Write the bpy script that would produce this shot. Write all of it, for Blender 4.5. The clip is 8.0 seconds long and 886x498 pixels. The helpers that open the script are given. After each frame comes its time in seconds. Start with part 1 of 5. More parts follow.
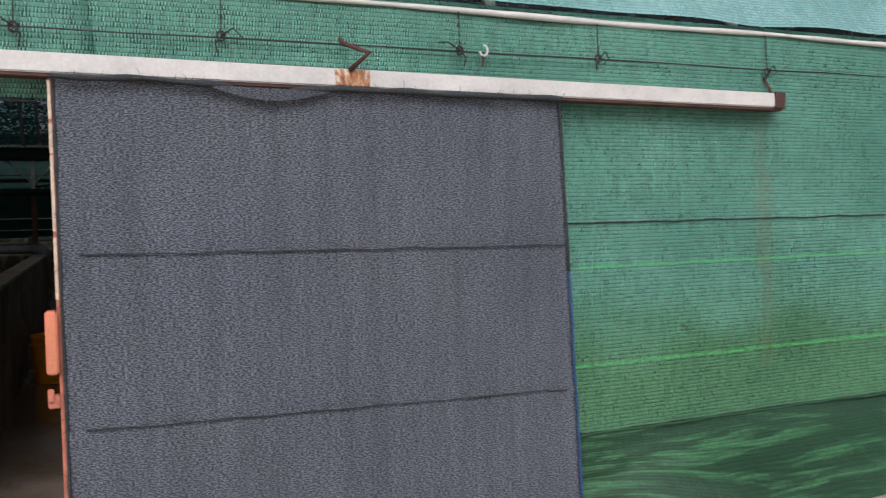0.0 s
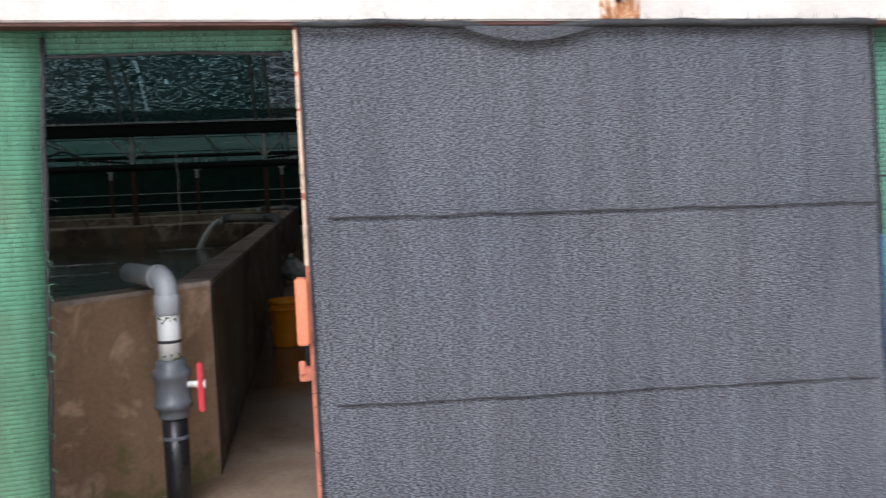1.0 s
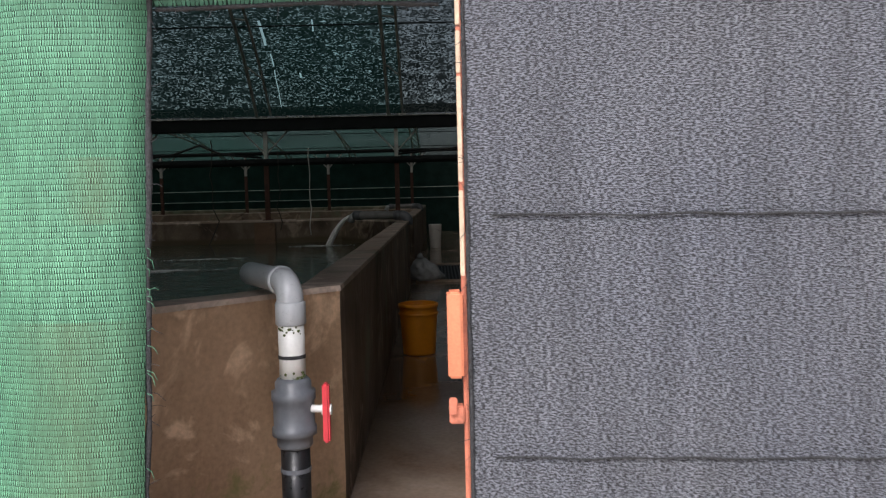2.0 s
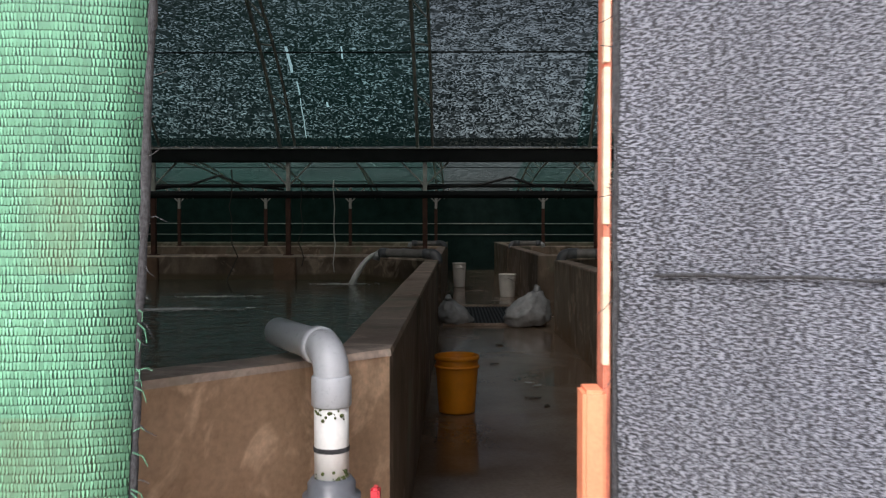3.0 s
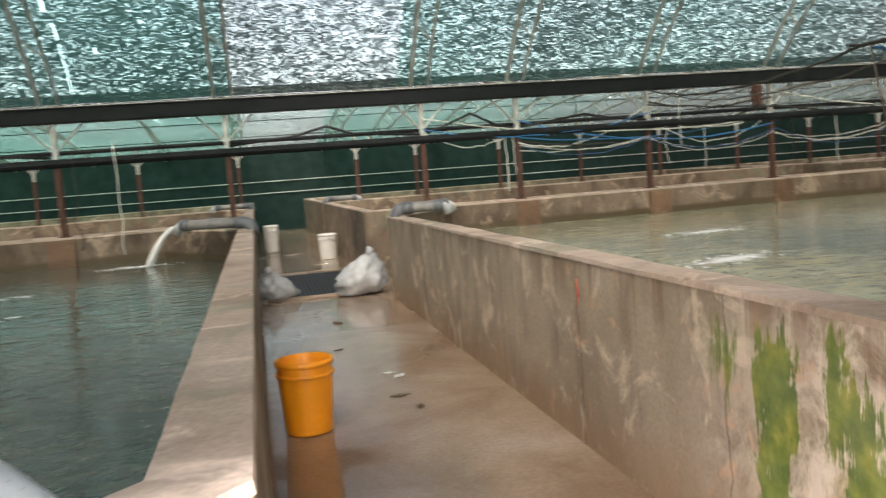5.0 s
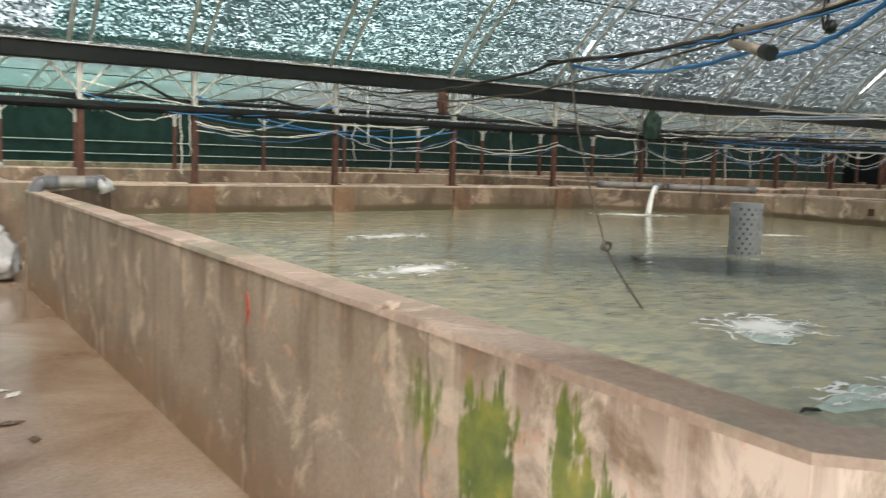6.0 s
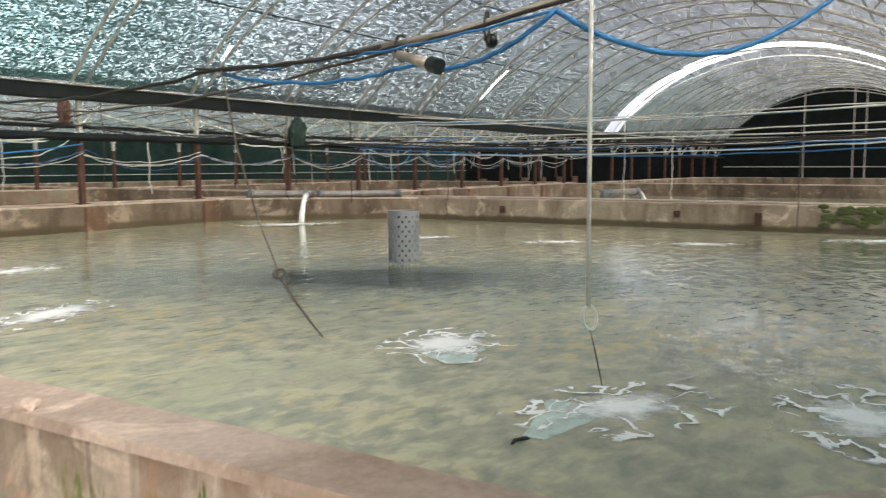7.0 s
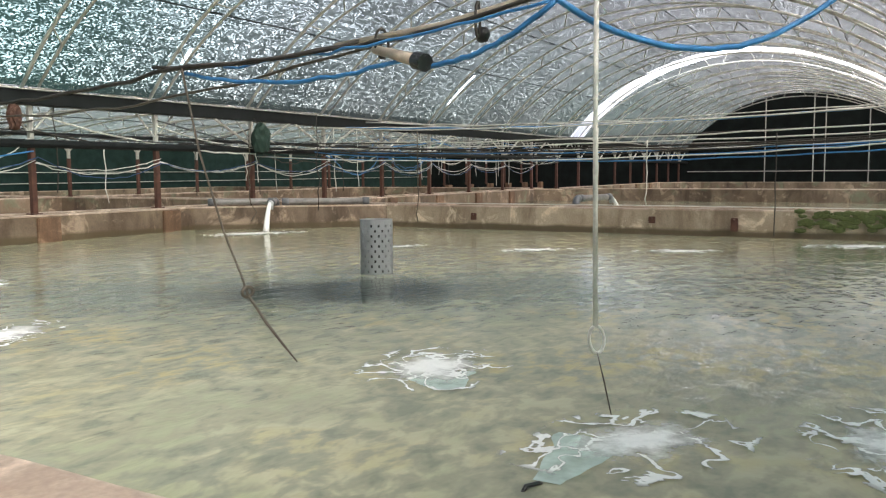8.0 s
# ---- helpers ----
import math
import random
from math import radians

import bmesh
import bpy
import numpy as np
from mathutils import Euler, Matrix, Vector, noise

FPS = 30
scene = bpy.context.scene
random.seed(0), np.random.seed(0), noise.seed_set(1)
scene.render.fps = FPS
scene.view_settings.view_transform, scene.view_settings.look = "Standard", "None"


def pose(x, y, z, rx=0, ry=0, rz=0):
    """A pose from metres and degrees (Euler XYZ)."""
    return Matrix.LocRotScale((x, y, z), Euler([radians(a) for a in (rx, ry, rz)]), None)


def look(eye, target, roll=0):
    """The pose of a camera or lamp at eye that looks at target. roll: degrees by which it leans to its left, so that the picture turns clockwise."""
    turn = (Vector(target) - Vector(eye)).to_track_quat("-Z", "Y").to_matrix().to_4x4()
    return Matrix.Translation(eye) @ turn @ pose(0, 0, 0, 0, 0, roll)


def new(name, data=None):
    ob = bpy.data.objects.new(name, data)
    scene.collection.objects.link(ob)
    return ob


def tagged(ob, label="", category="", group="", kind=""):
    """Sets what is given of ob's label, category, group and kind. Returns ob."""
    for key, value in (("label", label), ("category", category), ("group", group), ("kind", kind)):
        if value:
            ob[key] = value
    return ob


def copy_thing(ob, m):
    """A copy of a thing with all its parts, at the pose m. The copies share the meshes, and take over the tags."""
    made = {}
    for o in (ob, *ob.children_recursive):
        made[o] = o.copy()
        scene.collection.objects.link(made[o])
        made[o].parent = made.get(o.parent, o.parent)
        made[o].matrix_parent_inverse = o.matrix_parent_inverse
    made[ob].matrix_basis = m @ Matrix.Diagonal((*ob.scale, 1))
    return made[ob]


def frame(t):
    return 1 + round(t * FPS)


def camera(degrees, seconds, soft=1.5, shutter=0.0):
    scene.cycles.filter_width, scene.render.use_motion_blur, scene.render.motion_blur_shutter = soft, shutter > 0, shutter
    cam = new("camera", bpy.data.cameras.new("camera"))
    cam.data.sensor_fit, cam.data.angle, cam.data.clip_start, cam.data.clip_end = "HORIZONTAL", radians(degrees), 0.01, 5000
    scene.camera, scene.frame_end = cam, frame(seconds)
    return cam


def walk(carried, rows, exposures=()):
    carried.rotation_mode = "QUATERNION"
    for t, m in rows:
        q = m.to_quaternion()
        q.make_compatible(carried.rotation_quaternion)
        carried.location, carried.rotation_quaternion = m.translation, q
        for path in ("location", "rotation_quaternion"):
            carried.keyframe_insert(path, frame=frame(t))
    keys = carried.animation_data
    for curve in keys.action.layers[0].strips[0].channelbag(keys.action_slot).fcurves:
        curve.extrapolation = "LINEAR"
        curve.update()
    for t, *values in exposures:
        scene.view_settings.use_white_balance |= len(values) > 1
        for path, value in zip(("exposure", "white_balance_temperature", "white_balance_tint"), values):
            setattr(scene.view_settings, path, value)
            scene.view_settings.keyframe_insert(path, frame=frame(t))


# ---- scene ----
cam = camera(55.9, 8.0, 1.2, 0.3)
PATH = [
    (0, (0.324, 0.222, 1.311), (1.096, 2.065, 1.23), -1.3),
    (0.5, (0.273, 0.444, 1.289), (0.892, 2.344, 1.215), -2.0),
    (1, (0.233, 0.661, 1.282), (0.535, 2.632, 1.137), -2.4),
    (1.5, (0.254, 0.927, 1.277), (0.277, 2.922, 1.137), -1.1),
    (1.7, (0.225, 1.086, 1.257), (0.223, 3.081, 1.116), -1.7),
    (2.8, (-0.033, 1.819, 1.268), (0.021, 3.817, 1.208), 0.1),
    (3, (-0.049, 1.987, 1.275), (-0.076, 3.986, 1.23), -0.0),
    (3.5, (-0.156, 2.374, 1.281), (-0.163, 4.374, 1.237), -1.2),
    (4, (-0.191, 2.734, 1.266), (-0.197, 4.732, 1.177), -1.6),
    (4.2, (-0.167, 2.773, 1.290), (-0.175, 4.769, 1.163), -0.8),
    (5.3, (-0.216, 3.567, 1.334), (0.446, 5.443, 1.127), -5.4),
    (5.5, (-0.173, 3.68, 1.331), (0.634, 5.496, 1.111), -4.7),
    (6, (0.057, 3.971, 1.33), (1.18, 5.612, 1.111), 1.8),
    (6.5, (0.164, 4.162, 1.372), (1.551, 5.587, 1.158), 1.2),
    (7, (0.257, 4.337, 1.401), (1.952, 5.38, 1.204), -0.1),
    (7.5, (0.394, 4.46, 1.414), (2.13, 5.434, 1.225), -0.8),
    (8, (0.494, 4.591, 1.403), (2.234, 5.56, 1.22), -0.4),
]
EXPOSURES = [(0.0, -0.42, 5800, 12), (0.5, 0.0, 5800, 12), (1.0, 0.2, 5800, 12), (1.5, 0.25, 6100, 14), (3.0, 0.8, 6200, 16), (3.6, 1.12, 6400, 14), (4.0, 1.52, 6500, 13), (4.2, 2.3, 6600, 13), (5.3, 3.62, 6650, 14), (6.0, 3.75, 6550, 14), (7.0, 3.98, 6450, 14), (8.0, 4.05, 6400, 14)]
walk(cam, [(t, look(eye, target, roll)) for t, eye, target, roll in PATH], EXPOSURES)

# ---- sky, sun ----
world = bpy.data.worlds.new("overcast_sky")
scene.world = world
world.use_nodes = True
wn = world.node_tree
sky = wn.nodes.new("ShaderNodeTexSky")
sky.sky_type, sky.sun_disc = "NISHITA", False
sky.sun_elevation, sky.sun_rotation = radians(45), radians(200)
sky.dust_density, sky.air_density = 4.0, 0.7
haze = wn.nodes.new("ShaderNodeHueSaturation")
haze.inputs["Saturation"].default_value = 0.5
wn.links.new(sky.outputs[0], haze.inputs["Color"])
wn.links.new(haze.outputs[0], wn.nodes["Background"].inputs[0])
wn.nodes["Background"].inputs[1].default_value = 0.15
sun_data = bpy.data.lights.new("sun", "SUN")
sun_data.energy, sun_data.angle, sun_data.color = 2.8, radians(40), (1.0, 0.97, 0.92)
sun = new("sun", sun_data)
sun.matrix_world = look((-6, -14.5, 15.7), (0, 0, 0))

# ---- materials ----
WATER_Z, TOP_Z = 0.56, 0.905


class Nodes:
    """A material's node tree with short ways to add and link nodes."""

    def __init__(self, name, rough=0.6, metal=0.0):
        self.m = bpy.data.materials.new(name)
        self.m.use_nodes = True
        self.t = self.m.node_tree
        self.b = self.t.nodes["Principled BSDF"]
        self.out = self.t.nodes["Material Output"]
        self.b.inputs["Roughness"].default_value = rough
        self.b.inputs["Metallic"].default_value = metal

    def put(self, sock, v):
        if isinstance(v, bpy.types.NodeSocket):
            self.t.links.new(v, sock)
        else:
            sock.default_value = v

    def n(self, kind, out=0, **ins):
        nd = self.t.nodes.new("ShaderNode" + kind)
        for k, v in ins.items():
            self.put(nd.inputs[k.replace("_", " ")], v)
        return nd.outputs[out]

    def coord(self, uv=False):
        return self.t.nodes.new("ShaderNodeTexCoord").outputs["UV" if uv else "Object"]

    def world_at(self):
        return self.t.nodes.new("ShaderNodeNewGeometry").outputs["Position"]

    def scaled(self, v, s, rot=(0, 0, 0)):
        return self.n("Mapping", Vector=v, Scale=s, Rotation=rot)

    def noise(self, v, scale, detail=4.0, rough=0.55, distort=0.0):
        return self.n("TexNoise", Vector=v, Scale=scale, Detail=detail, Roughness=rough, Distortion=distort)

    def ramp(self, fac, stops):
        nd = self.t.nodes.new("ShaderNodeValToRGB")
        e = nd.color_ramp.elements
        while len(e) < len(stops):
            e.new(0.5)
        for i, (p, c) in enumerate(stops):
            e[i].position = p
            e[i].color = (*c, 1) if isinstance(c, tuple) else (c, c, c, 1)
        self.t.links.new(fac, nd.inputs[0])
        return nd.outputs[0]

    def mix(self, fac, a, b, how="MIX"):
        nd = self.t.nodes.new("ShaderNodeMix")
        nd.data_type, nd.blend_type = "RGBA", how
        self.put(nd.inputs["Factor"], fac)
        for s, v in ((nd.inputs[6], a), (nd.inputs[7], b)):
            self.put(s, (*v, 1) if isinstance(v, tuple) and len(v) == 3 else v)
        return nd.outputs[2]

    def math(self, op, a, b=0.0, c=None):
        nd = self.t.nodes.new("ShaderNodeMath")
        nd.operation = op
        self.put(nd.inputs[0], a)
        self.put(nd.inputs[1], b)
        if c is not None:
            self.put(nd.inputs[2], c)
        return nd.outputs[0]

    def axis(self, v, i):
        nd = self.t.nodes.new("ShaderNodeSeparateXYZ")
        self.t.links.new(v, nd.inputs[0])
        return nd.outputs[i]

    def bump(self, h, strength=0.3, dist=0.01):
        self.put(self.b.inputs["Normal"], self.n("Bump", Height=h, Strength=strength, Distance=dist))

    def colour(self, c):
        self.put(self.b.inputs["Base Color"], (*c, 1) if isinstance(c, tuple) else c)

    def rough(self, r):
        self.put(self.b.inputs["Roughness"], r)

    def let_light_through(self, c, glow, open_weave):
        """Thin cloth: part of the light passes through the threads, a little through the open weave."""
        tra, clear = self.t.nodes.new("ShaderNodeBsdfTranslucent"), self.t.nodes.new("ShaderNodeBsdfTransparent")
        self.put(tra.inputs[0], (*c, 1) if isinstance(c, tuple) else c)
        for fac, other in ((glow, tra), (open_weave, clear)):
            mixed = self.t.nodes.new("ShaderNodeMixShader")
            mixed.inputs[0].default_value = fac
            self.t.links.new(self.out.inputs[0].links[0].from_socket, mixed.inputs[1])
            self.t.links.new(other.outputs[0], mixed.inputs[2])
            self.t.links.new(mixed.outputs[0], self.out.inputs[0])


def plain(name, c, rough=0.55, metal=0.0, vary=0.35, scale=8.0, bump=0.15):
    """A simple surface with grain and blotches at two scales."""
    k = Nodes(name, rough, metal)
    v = k.coord()
    big, fine = k.noise(v, scale), k.noise(v, scale * 9, 3)
    both = k.math("ADD", k.math("MULTIPLY", big, 0.6), k.math("MULTIPLY", fine, 0.4))
    lo, hi = tuple(a * (1 - vary) for a in c), tuple(min(1, a * (1 + vary)) for a in c)
    k.colour(k.ramp(both, [(0.3, lo), (0.7, hi)]))
    k.rough(k.ramp(fine, [(0.3, max(0.03, rough - 0.1)), (0.7, min(1, rough + 0.1))]))
    k.bump(fine, bump, 0.003)
    return k.m


def knitted(name, c, dark, row=0.0172, col=0.0075, bands=(), stains=(), fold_shine=None, slots=0.5, glow=0.12):
    """Knitted shade net on metre UVs: staggered loops in rows, with brighter rows at the given heights."""
    k = Nodes(name, 0.62)
    uv = k.coord(True)
    wob = k.noise(uv, 9, 3)
    warp = k.t.nodes.new("ShaderNodeVectorMath")
    warp.operation = "MULTIPLY_ADD"
    k.put(warp.inputs[0], k.t.nodes[-1].outputs[1])
    warp.inputs[1].default_value = (0.012, 0.012, 0)
    k.put(warp.inputs[2], uv)
    fine = k.t.nodes.new("ShaderNodeTexNoise")
    k.put(fine.inputs["Vector"], uv)
    fine.inputs["Scale"].default_value, fine.inputs["Detail"].default_value = 70.0, 2.0
    warp2 = k.t.nodes.new("ShaderNodeVectorMath")
    warp2.operation = "MULTIPLY_ADD"
    k.put(warp2.inputs[0], fine.outputs[1])
    warp2.inputs[1].default_value = (col * 0.7, row * 0.3, 0)
    k.put(warp2.inputs[2], warp.outputs[0])
    v = warp2.outputs[0]
    vr = k.math("DIVIDE", k.axis(v, 1), row)
    line = k.math("FLOOR", vr)
    rowpos = k.math("FRACT", vr)
    shift = k.n("TexWhiteNoise", 0, Vector=k.n("CombineXYZ", X=3.7, Y=line, Z=0.0))
    ur = k.math("ADD", k.math("DIVIDE", k.axis(v, 0), col), shift)
    loop = k.n("TexWhiteNoise", 0, Vector=k.n("CombineXYZ", X=k.math("FLOOR", ur), Y=line, Z=1.0))
    side = k.math("MULTIPLY", k.math("ABSOLUTE", k.math("SUBTRACT", k.math("FRACT", ur), 0.5)), 2.0)
    # dark wedges between the loops, wider at their feet, and a thin dark line between rows
    gap = k.math("ADD", k.math("SUBTRACT", side, 1.0), k.ramp(rowpos, [(0.0, 0.5), (0.45, 0.34), (0.85, 0.16), (0.95, 0.4)]))
    gap = k.ramp(k.math("ADD", gap, k.math("MULTIPLY", k.math("SUBTRACT", loop, 0.45), slots)), [(0.02, 0.0), (0.14, 1.0)])
    seam = k.ramp(rowpos, [(0.0, 0.9), (0.10, 0.0), (0.90, 0.0), (0.99, 0.9)])
    dark_at = k.math("MAXIMUM", gap, seam)
    body = k.ramp(loop, [(0.0, tuple(a * 0.65 for a in c)), (0.5, c), (1.0, tuple(min(1, a * 1.5) for a in c))])
    body = k.mix(dark_at, body, dark)
    big = k.noise(k.scaled(uv, (1, 1.6, 1)), 1.3, 5)
    mid = k.noise(k.scaled(uv, (40, 6, 1)), 1.0, 3)
    col1 = k.mix(0.8, body, k.ramp(big, [(0.3, (0.62, 0.72, 0.68)), (0.7, (1.25, 1.15, 1.15))]), "MULTIPLY")
    if bands:
        low = k.ramp(k.math("ADD", k.axis(uv, 1), k.math("MULTIPLY", k.math("SUBTRACT", big, 0.5), 0.8)), [(0.6, 0.85), (1.15, 0.0)])
        col1 = k.mix(low, col1, k.mix(1.0, col1, (0.72, 0.72, 0.42), "MULTIPLY"))
    col1 = k.mix(0.5, col1, k.ramp(mid, [(0.3, 0.6), (0.7, 1.3)]), "MULTIPLY")
    h = k.axis(uv, 1)
    for z, w, cb in bands:
        near = k.math("COMPARE", k.math("ADD", h, k.math("MULTIPLY", k.math("SUBTRACT", wob, 0.5), 0.02)), z, w)
        col1 = k.mix(k.math("MULTIPLY", near, k.ramp(loop, [(0.2, 0.15), (0.7, 0.7)])), col1, cb)
    for u0, w, v0, v1 in stains:
        off = k.math("ABSOLUTE", k.math("SUBTRACT", k.math("ADD", k.axis(uv, 0), k.math("MULTIPLY", k.math("SUBTRACT", wob, 0.5), 0.05)), u0))
        s = k.math("MULTIPLY", k.ramp(k.math("DIVIDE", off, w), [(0.0, 0.26), (1.0, 0.0)]), k.math("COMPARE", h, (v0 + v1) / 2, (v1 - v0) / 2))
        col1 = k.mix(s, col1, (0.16, 0.13, 0.06))
    if fold_shine:
        # pale streaks paint the shine along the creases into the net's colour
        worn = k.noise(k.scaled(uv, (1.5, 17, 1)), 1.0, 5, 0.65, 0.6)
        col1 = k.mix(k.ramp(worn, [(0.50, 0.0), (0.60, 0.95)]), col1, k.mix(1.0, body, fold_shine, "MULTIPLY"))
    k.colour(col1)
    k.bump(k.math("SUBTRACT", 1.0, dark_at), 0.5, 0.003)
    k.let_light_through(c, glow, 0.11)
    return k.m


GREEN = knitted("green_shade_net", (0.19, 0.46, 0.33), (0.004, 0.020, 0.015), 0.0175, 0.0115, slots=0.8, bands=((1.06, 0.006, (0.12, 0.60, 0.13)), (0.61, 0.006, (0.12, 0.62, 0.13))), stains=((3.40, 0.05, 1.0, 1.83), (3.44, 0.06, 0.5, 1.5)))
EAVES = knitted("pale_teal_net", (0.36, 0.62, 0.57), (0.05, 0.14, 0.13))
GREEN_PALE = knitted("green_net_close", (0.175, 0.45, 0.275), (0.003, 0.022, 0.013), 0.0150, 0.0066, slots=0.65, stains=((-0.80, 0.22, 0.0, 0.95), (-0.72, 0.10, 1.2, 1.37), (-1.3, 0.3, 0.0, 0.6)), glow=0.16)

SKIRT = knitted("dark_green_skirt", (0.027, 0.088, 0.036), (0.004, 0.015, 0.008), fold_shine=(3.0, 2.6, 2.4))


def black_net():
    k = Nodes("black_shade_net", 0.7)
    uv = k.coord(True)
    v = k.scaled(uv, (170, 420, 1))
    a = k.math("ADD", k.math("MULTIPLY", k.noise(v, 1.0, 2, 0.6), 0.38), k.math("MULTIPLY", k.noise(k.scaled(uv, (95, 250, 1)), 1.0, 2, 0.6), 0.62))
    stripe = k.noise(k.scaled(uv, (16, 1.2, 1)), 1.0, 4)
    big = k.noise(uv, 1.4, 4)
    c = k.ramp(a, [(0.41, (0.006, 0.007, 0.010)), (0.48, (0.045, 0.050, 0.063)), (0.56, (0.275, 0.29, 0.32))])
    c = k.mix(0.6, c, k.ramp(stripe, [(0.3, 0.62), (0.7, 1.2)]), "MULTIPLY")
    c = k.mix(0.7, c, k.ramp(big, [(0.25, (0.78, 0.80, 0.86)), (0.7, (1.06, 1.04, 1.0))]), "MULTIPLY")
    k.colour(c)
    k.bump(a, 0.9, 0.004)
    k.let_light_through((0.24, 0.22, 0.2), 0.15, 0.09)
    return k.m


BLACK_NET = black_net()
BLACK_EDGE = plain("black_net_hem", (0.04, 0.041, 0.043), 0.8, vary=0.97, scale=150, bump=0.8)


def roof_net():
    """Two layers of old shade net: dark threads, pin-holes that let the sky through, green and grey lengths."""
    k = Nodes("roof_shade_net", 0.7)
    uv = k.coord(True)
    u, v = k.axis(uv, 0), k.axis(uv, 1)
    speck = k.noise(k.scaled(uv, (25, 42, 1)), 1.0, 2, 0.68, 0.2)
    big = k.noise(k.scaled(uv, (0.5, 1, 1)), 0.7, 3)
    lengths = k.noise(k.scaled(uv, (0.16, 0.10, 1)), 1.0, 2)
    edge = k.ramp(k.math("DIVIDE", v, 12.6), [(0.62, 0.1), (0.92, 1.0)])
    west = k.ramp(k.math("DIVIDE", k.math("ADD", u, 13.0), 54.0), [(0.29, 1.0), (0.44, 0.25)])
    single = k.math("COMPARE", u, 0.7, 1.05)
    thresh = k.math("ADD", speck, k.math("MULTIPLY", k.math("SUBTRACT", big, 0.5), 0.14))
    thresh = k.math("ADD", thresh, k.math("MULTIPLY", k.math("SUBTRACT", k.noise(k.scaled(uv, (5, 11, 1)), 1.0, 2), 0.5), 0.28))
    thresh = k.math("ADD", thresh, k.math("MULTIPLY", single, 0.05))
    holes = k.ramp(thresh, [(0.51, 0.0), (0.56, 0.85), (0.60, 1.0)])
    far_end = k.ramp(k.math("DIVIDE", k.math("ADD", u, 13.0), 56.0), [(0.36, 1.0), (0.5, 0.66)])
    holes = k.math("MULTIPLY", k.math("MULTIPLY", holes, far_end), HOLES)
    flecks = k.ramp(k.noise(k.scaled(uv, (6.5, 15, 1)), 1.0, 3, 0.65, 0.3), [(0.38, 0.25), (0.52, 1.0), (0.62, 1.6)])
    holes = k.math("MULTIPLY", holes, flecks)
    sparks = k.ramp(k.noise(k.scaled(uv, (9, 17, 1)), 1.0, 2, 0.6), [(0.66, 0.0), (0.70, 0.75)])
    holes = k.math("MAXIMUM", holes, sparks)
    wob = k.math("MULTIPLY", k.math("SUBTRACT", k.noise(uv, 2.5, 2), 0.5), 0.06)
    for u0, w, v0, v1 in TEARS:
        tear = k.math("MULTIPLY", k.math("COMPARE", k.math("ADD", u, wob), u0, w), k.math("COMPARE", v, (v0 + v1) / 2, (v1 - v0) / 2))
        holes = k.math("MAXIMUM", holes, tear)
    greenish = k.math("MULTIPLY", k.math("MULTIPLY", k.ramp(lengths, [(0.35, 1.0), (0.65, 0.5)]), edge), west)
    greenish = k.math("MULTIPLY", greenish, k.math("SUBTRACT", 1.0, k.math("MULTIPLY", single, 0.6)))
    tint = k.mix(greenish, (0.06, 0.062, 0.062), (0.028, 0.072, 0.056))
    lit = k.mix(greenish, (0.012, 0.012, 0.012), (0.010, 0.03, 0.023))
    gauze = k.mix(greenish, (0.98, 0.94, 0.85), (0.62, 0.95, 0.79))
    dif, tra, clear = k.t.nodes.new("ShaderNodeBsdfDiffuse"), k.t.nodes.new("ShaderNodeBsdfTranslucent"), k.t.nodes.new("ShaderNodeBsdfTransparent")
    k.put(dif.inputs[0], tint)
    k.put(tra.inputs[0], lit)
    k.put(clear.inputs[0], gauze)
    cloth = k.n("MixShader", Fac=0.5)
    k.t.links.new(dif.outputs[0], cloth.node.inputs[1])
    k.t.links.new(tra.outputs[0], cloth.node.inputs[2])
    full = k.n("MixShader", Fac=k.math("MULTIPLY", holes, 0.52))
    k.t.links.new(cloth, full.node.inputs[1])
    k.t.links.new(clear.outputs[0], full.node.inputs[2])
    k.t.links.new(full, k.out.inputs[0])
    return k.m


HOLES = 0.36
TEARS = ((-2.27, 0.018, 11.0, 11.42), (-2.22, 0.010, 11.55, 11.75), (-2.21, 0.007, 11.8, 12.35), (-1.55, 0.012, 11.0, 11.2), (-1.85, 0.015, 11.85, 11.92), (17.5, 0.05, 11.2, 12.0), (6.0, 0.03, 10.3, 10.7), (9.4, 0.03, 11.7, 11.95))
ROOF_NET = roof_net()


def film():
    k = Nodes("clear_film", 0.4)
    uv = k.coord(True)
    tra, clear = k.t.nodes.new("ShaderNodeBsdfTranslucent"), k.t.nodes.new("ShaderNodeBsdfTransparent")
    patch = k.noise(k.scaled(uv, (1.2, 0.6, 1)), 1.0, 4, 0.6)
    k.put(tra.inputs[0], k.mix(k.ramp(patch, [(0.42, 0.0), (0.56, 1.0)]), (0.13, 0.13, 0.125), (0.42, 0.43, 0.44)))
    full = k.n("MixShader", Fac=0.04)
    k.t.links.new(tra.outputs[0], full.node.inputs[1])
    k.t.links.new(clear.outputs[0], full.node.inputs[2])
    k.t.links.new(full, k.out.inputs[0])
    return k.m


FILM = film()
DARK_NET = plain("dark_green_net", (0.016, 0.033, 0.030), 0.85, vary=0.5, scale=3, bump=0.4)
BLACK_CURTAIN = plain("black_net_curtain", (0.008, 0.011, 0.011), 0.9, vary=0.6, scale=2, bump=0.4)


MOSS_RUNS = ((5.60, 5.86, 0.50, 0.83, 0.75), (5.35, 5.56, 0.10, 0.82, 1.9), (5.12, 5.24, 0.52, 0.86, 1.3), (4.97, 5.22, 0.30, 0.74, 1.5), (4.74, 4.98, 0.15, 0.58, 1.3), (4.45, 4.75, 0.05, 0.5, 1.2))


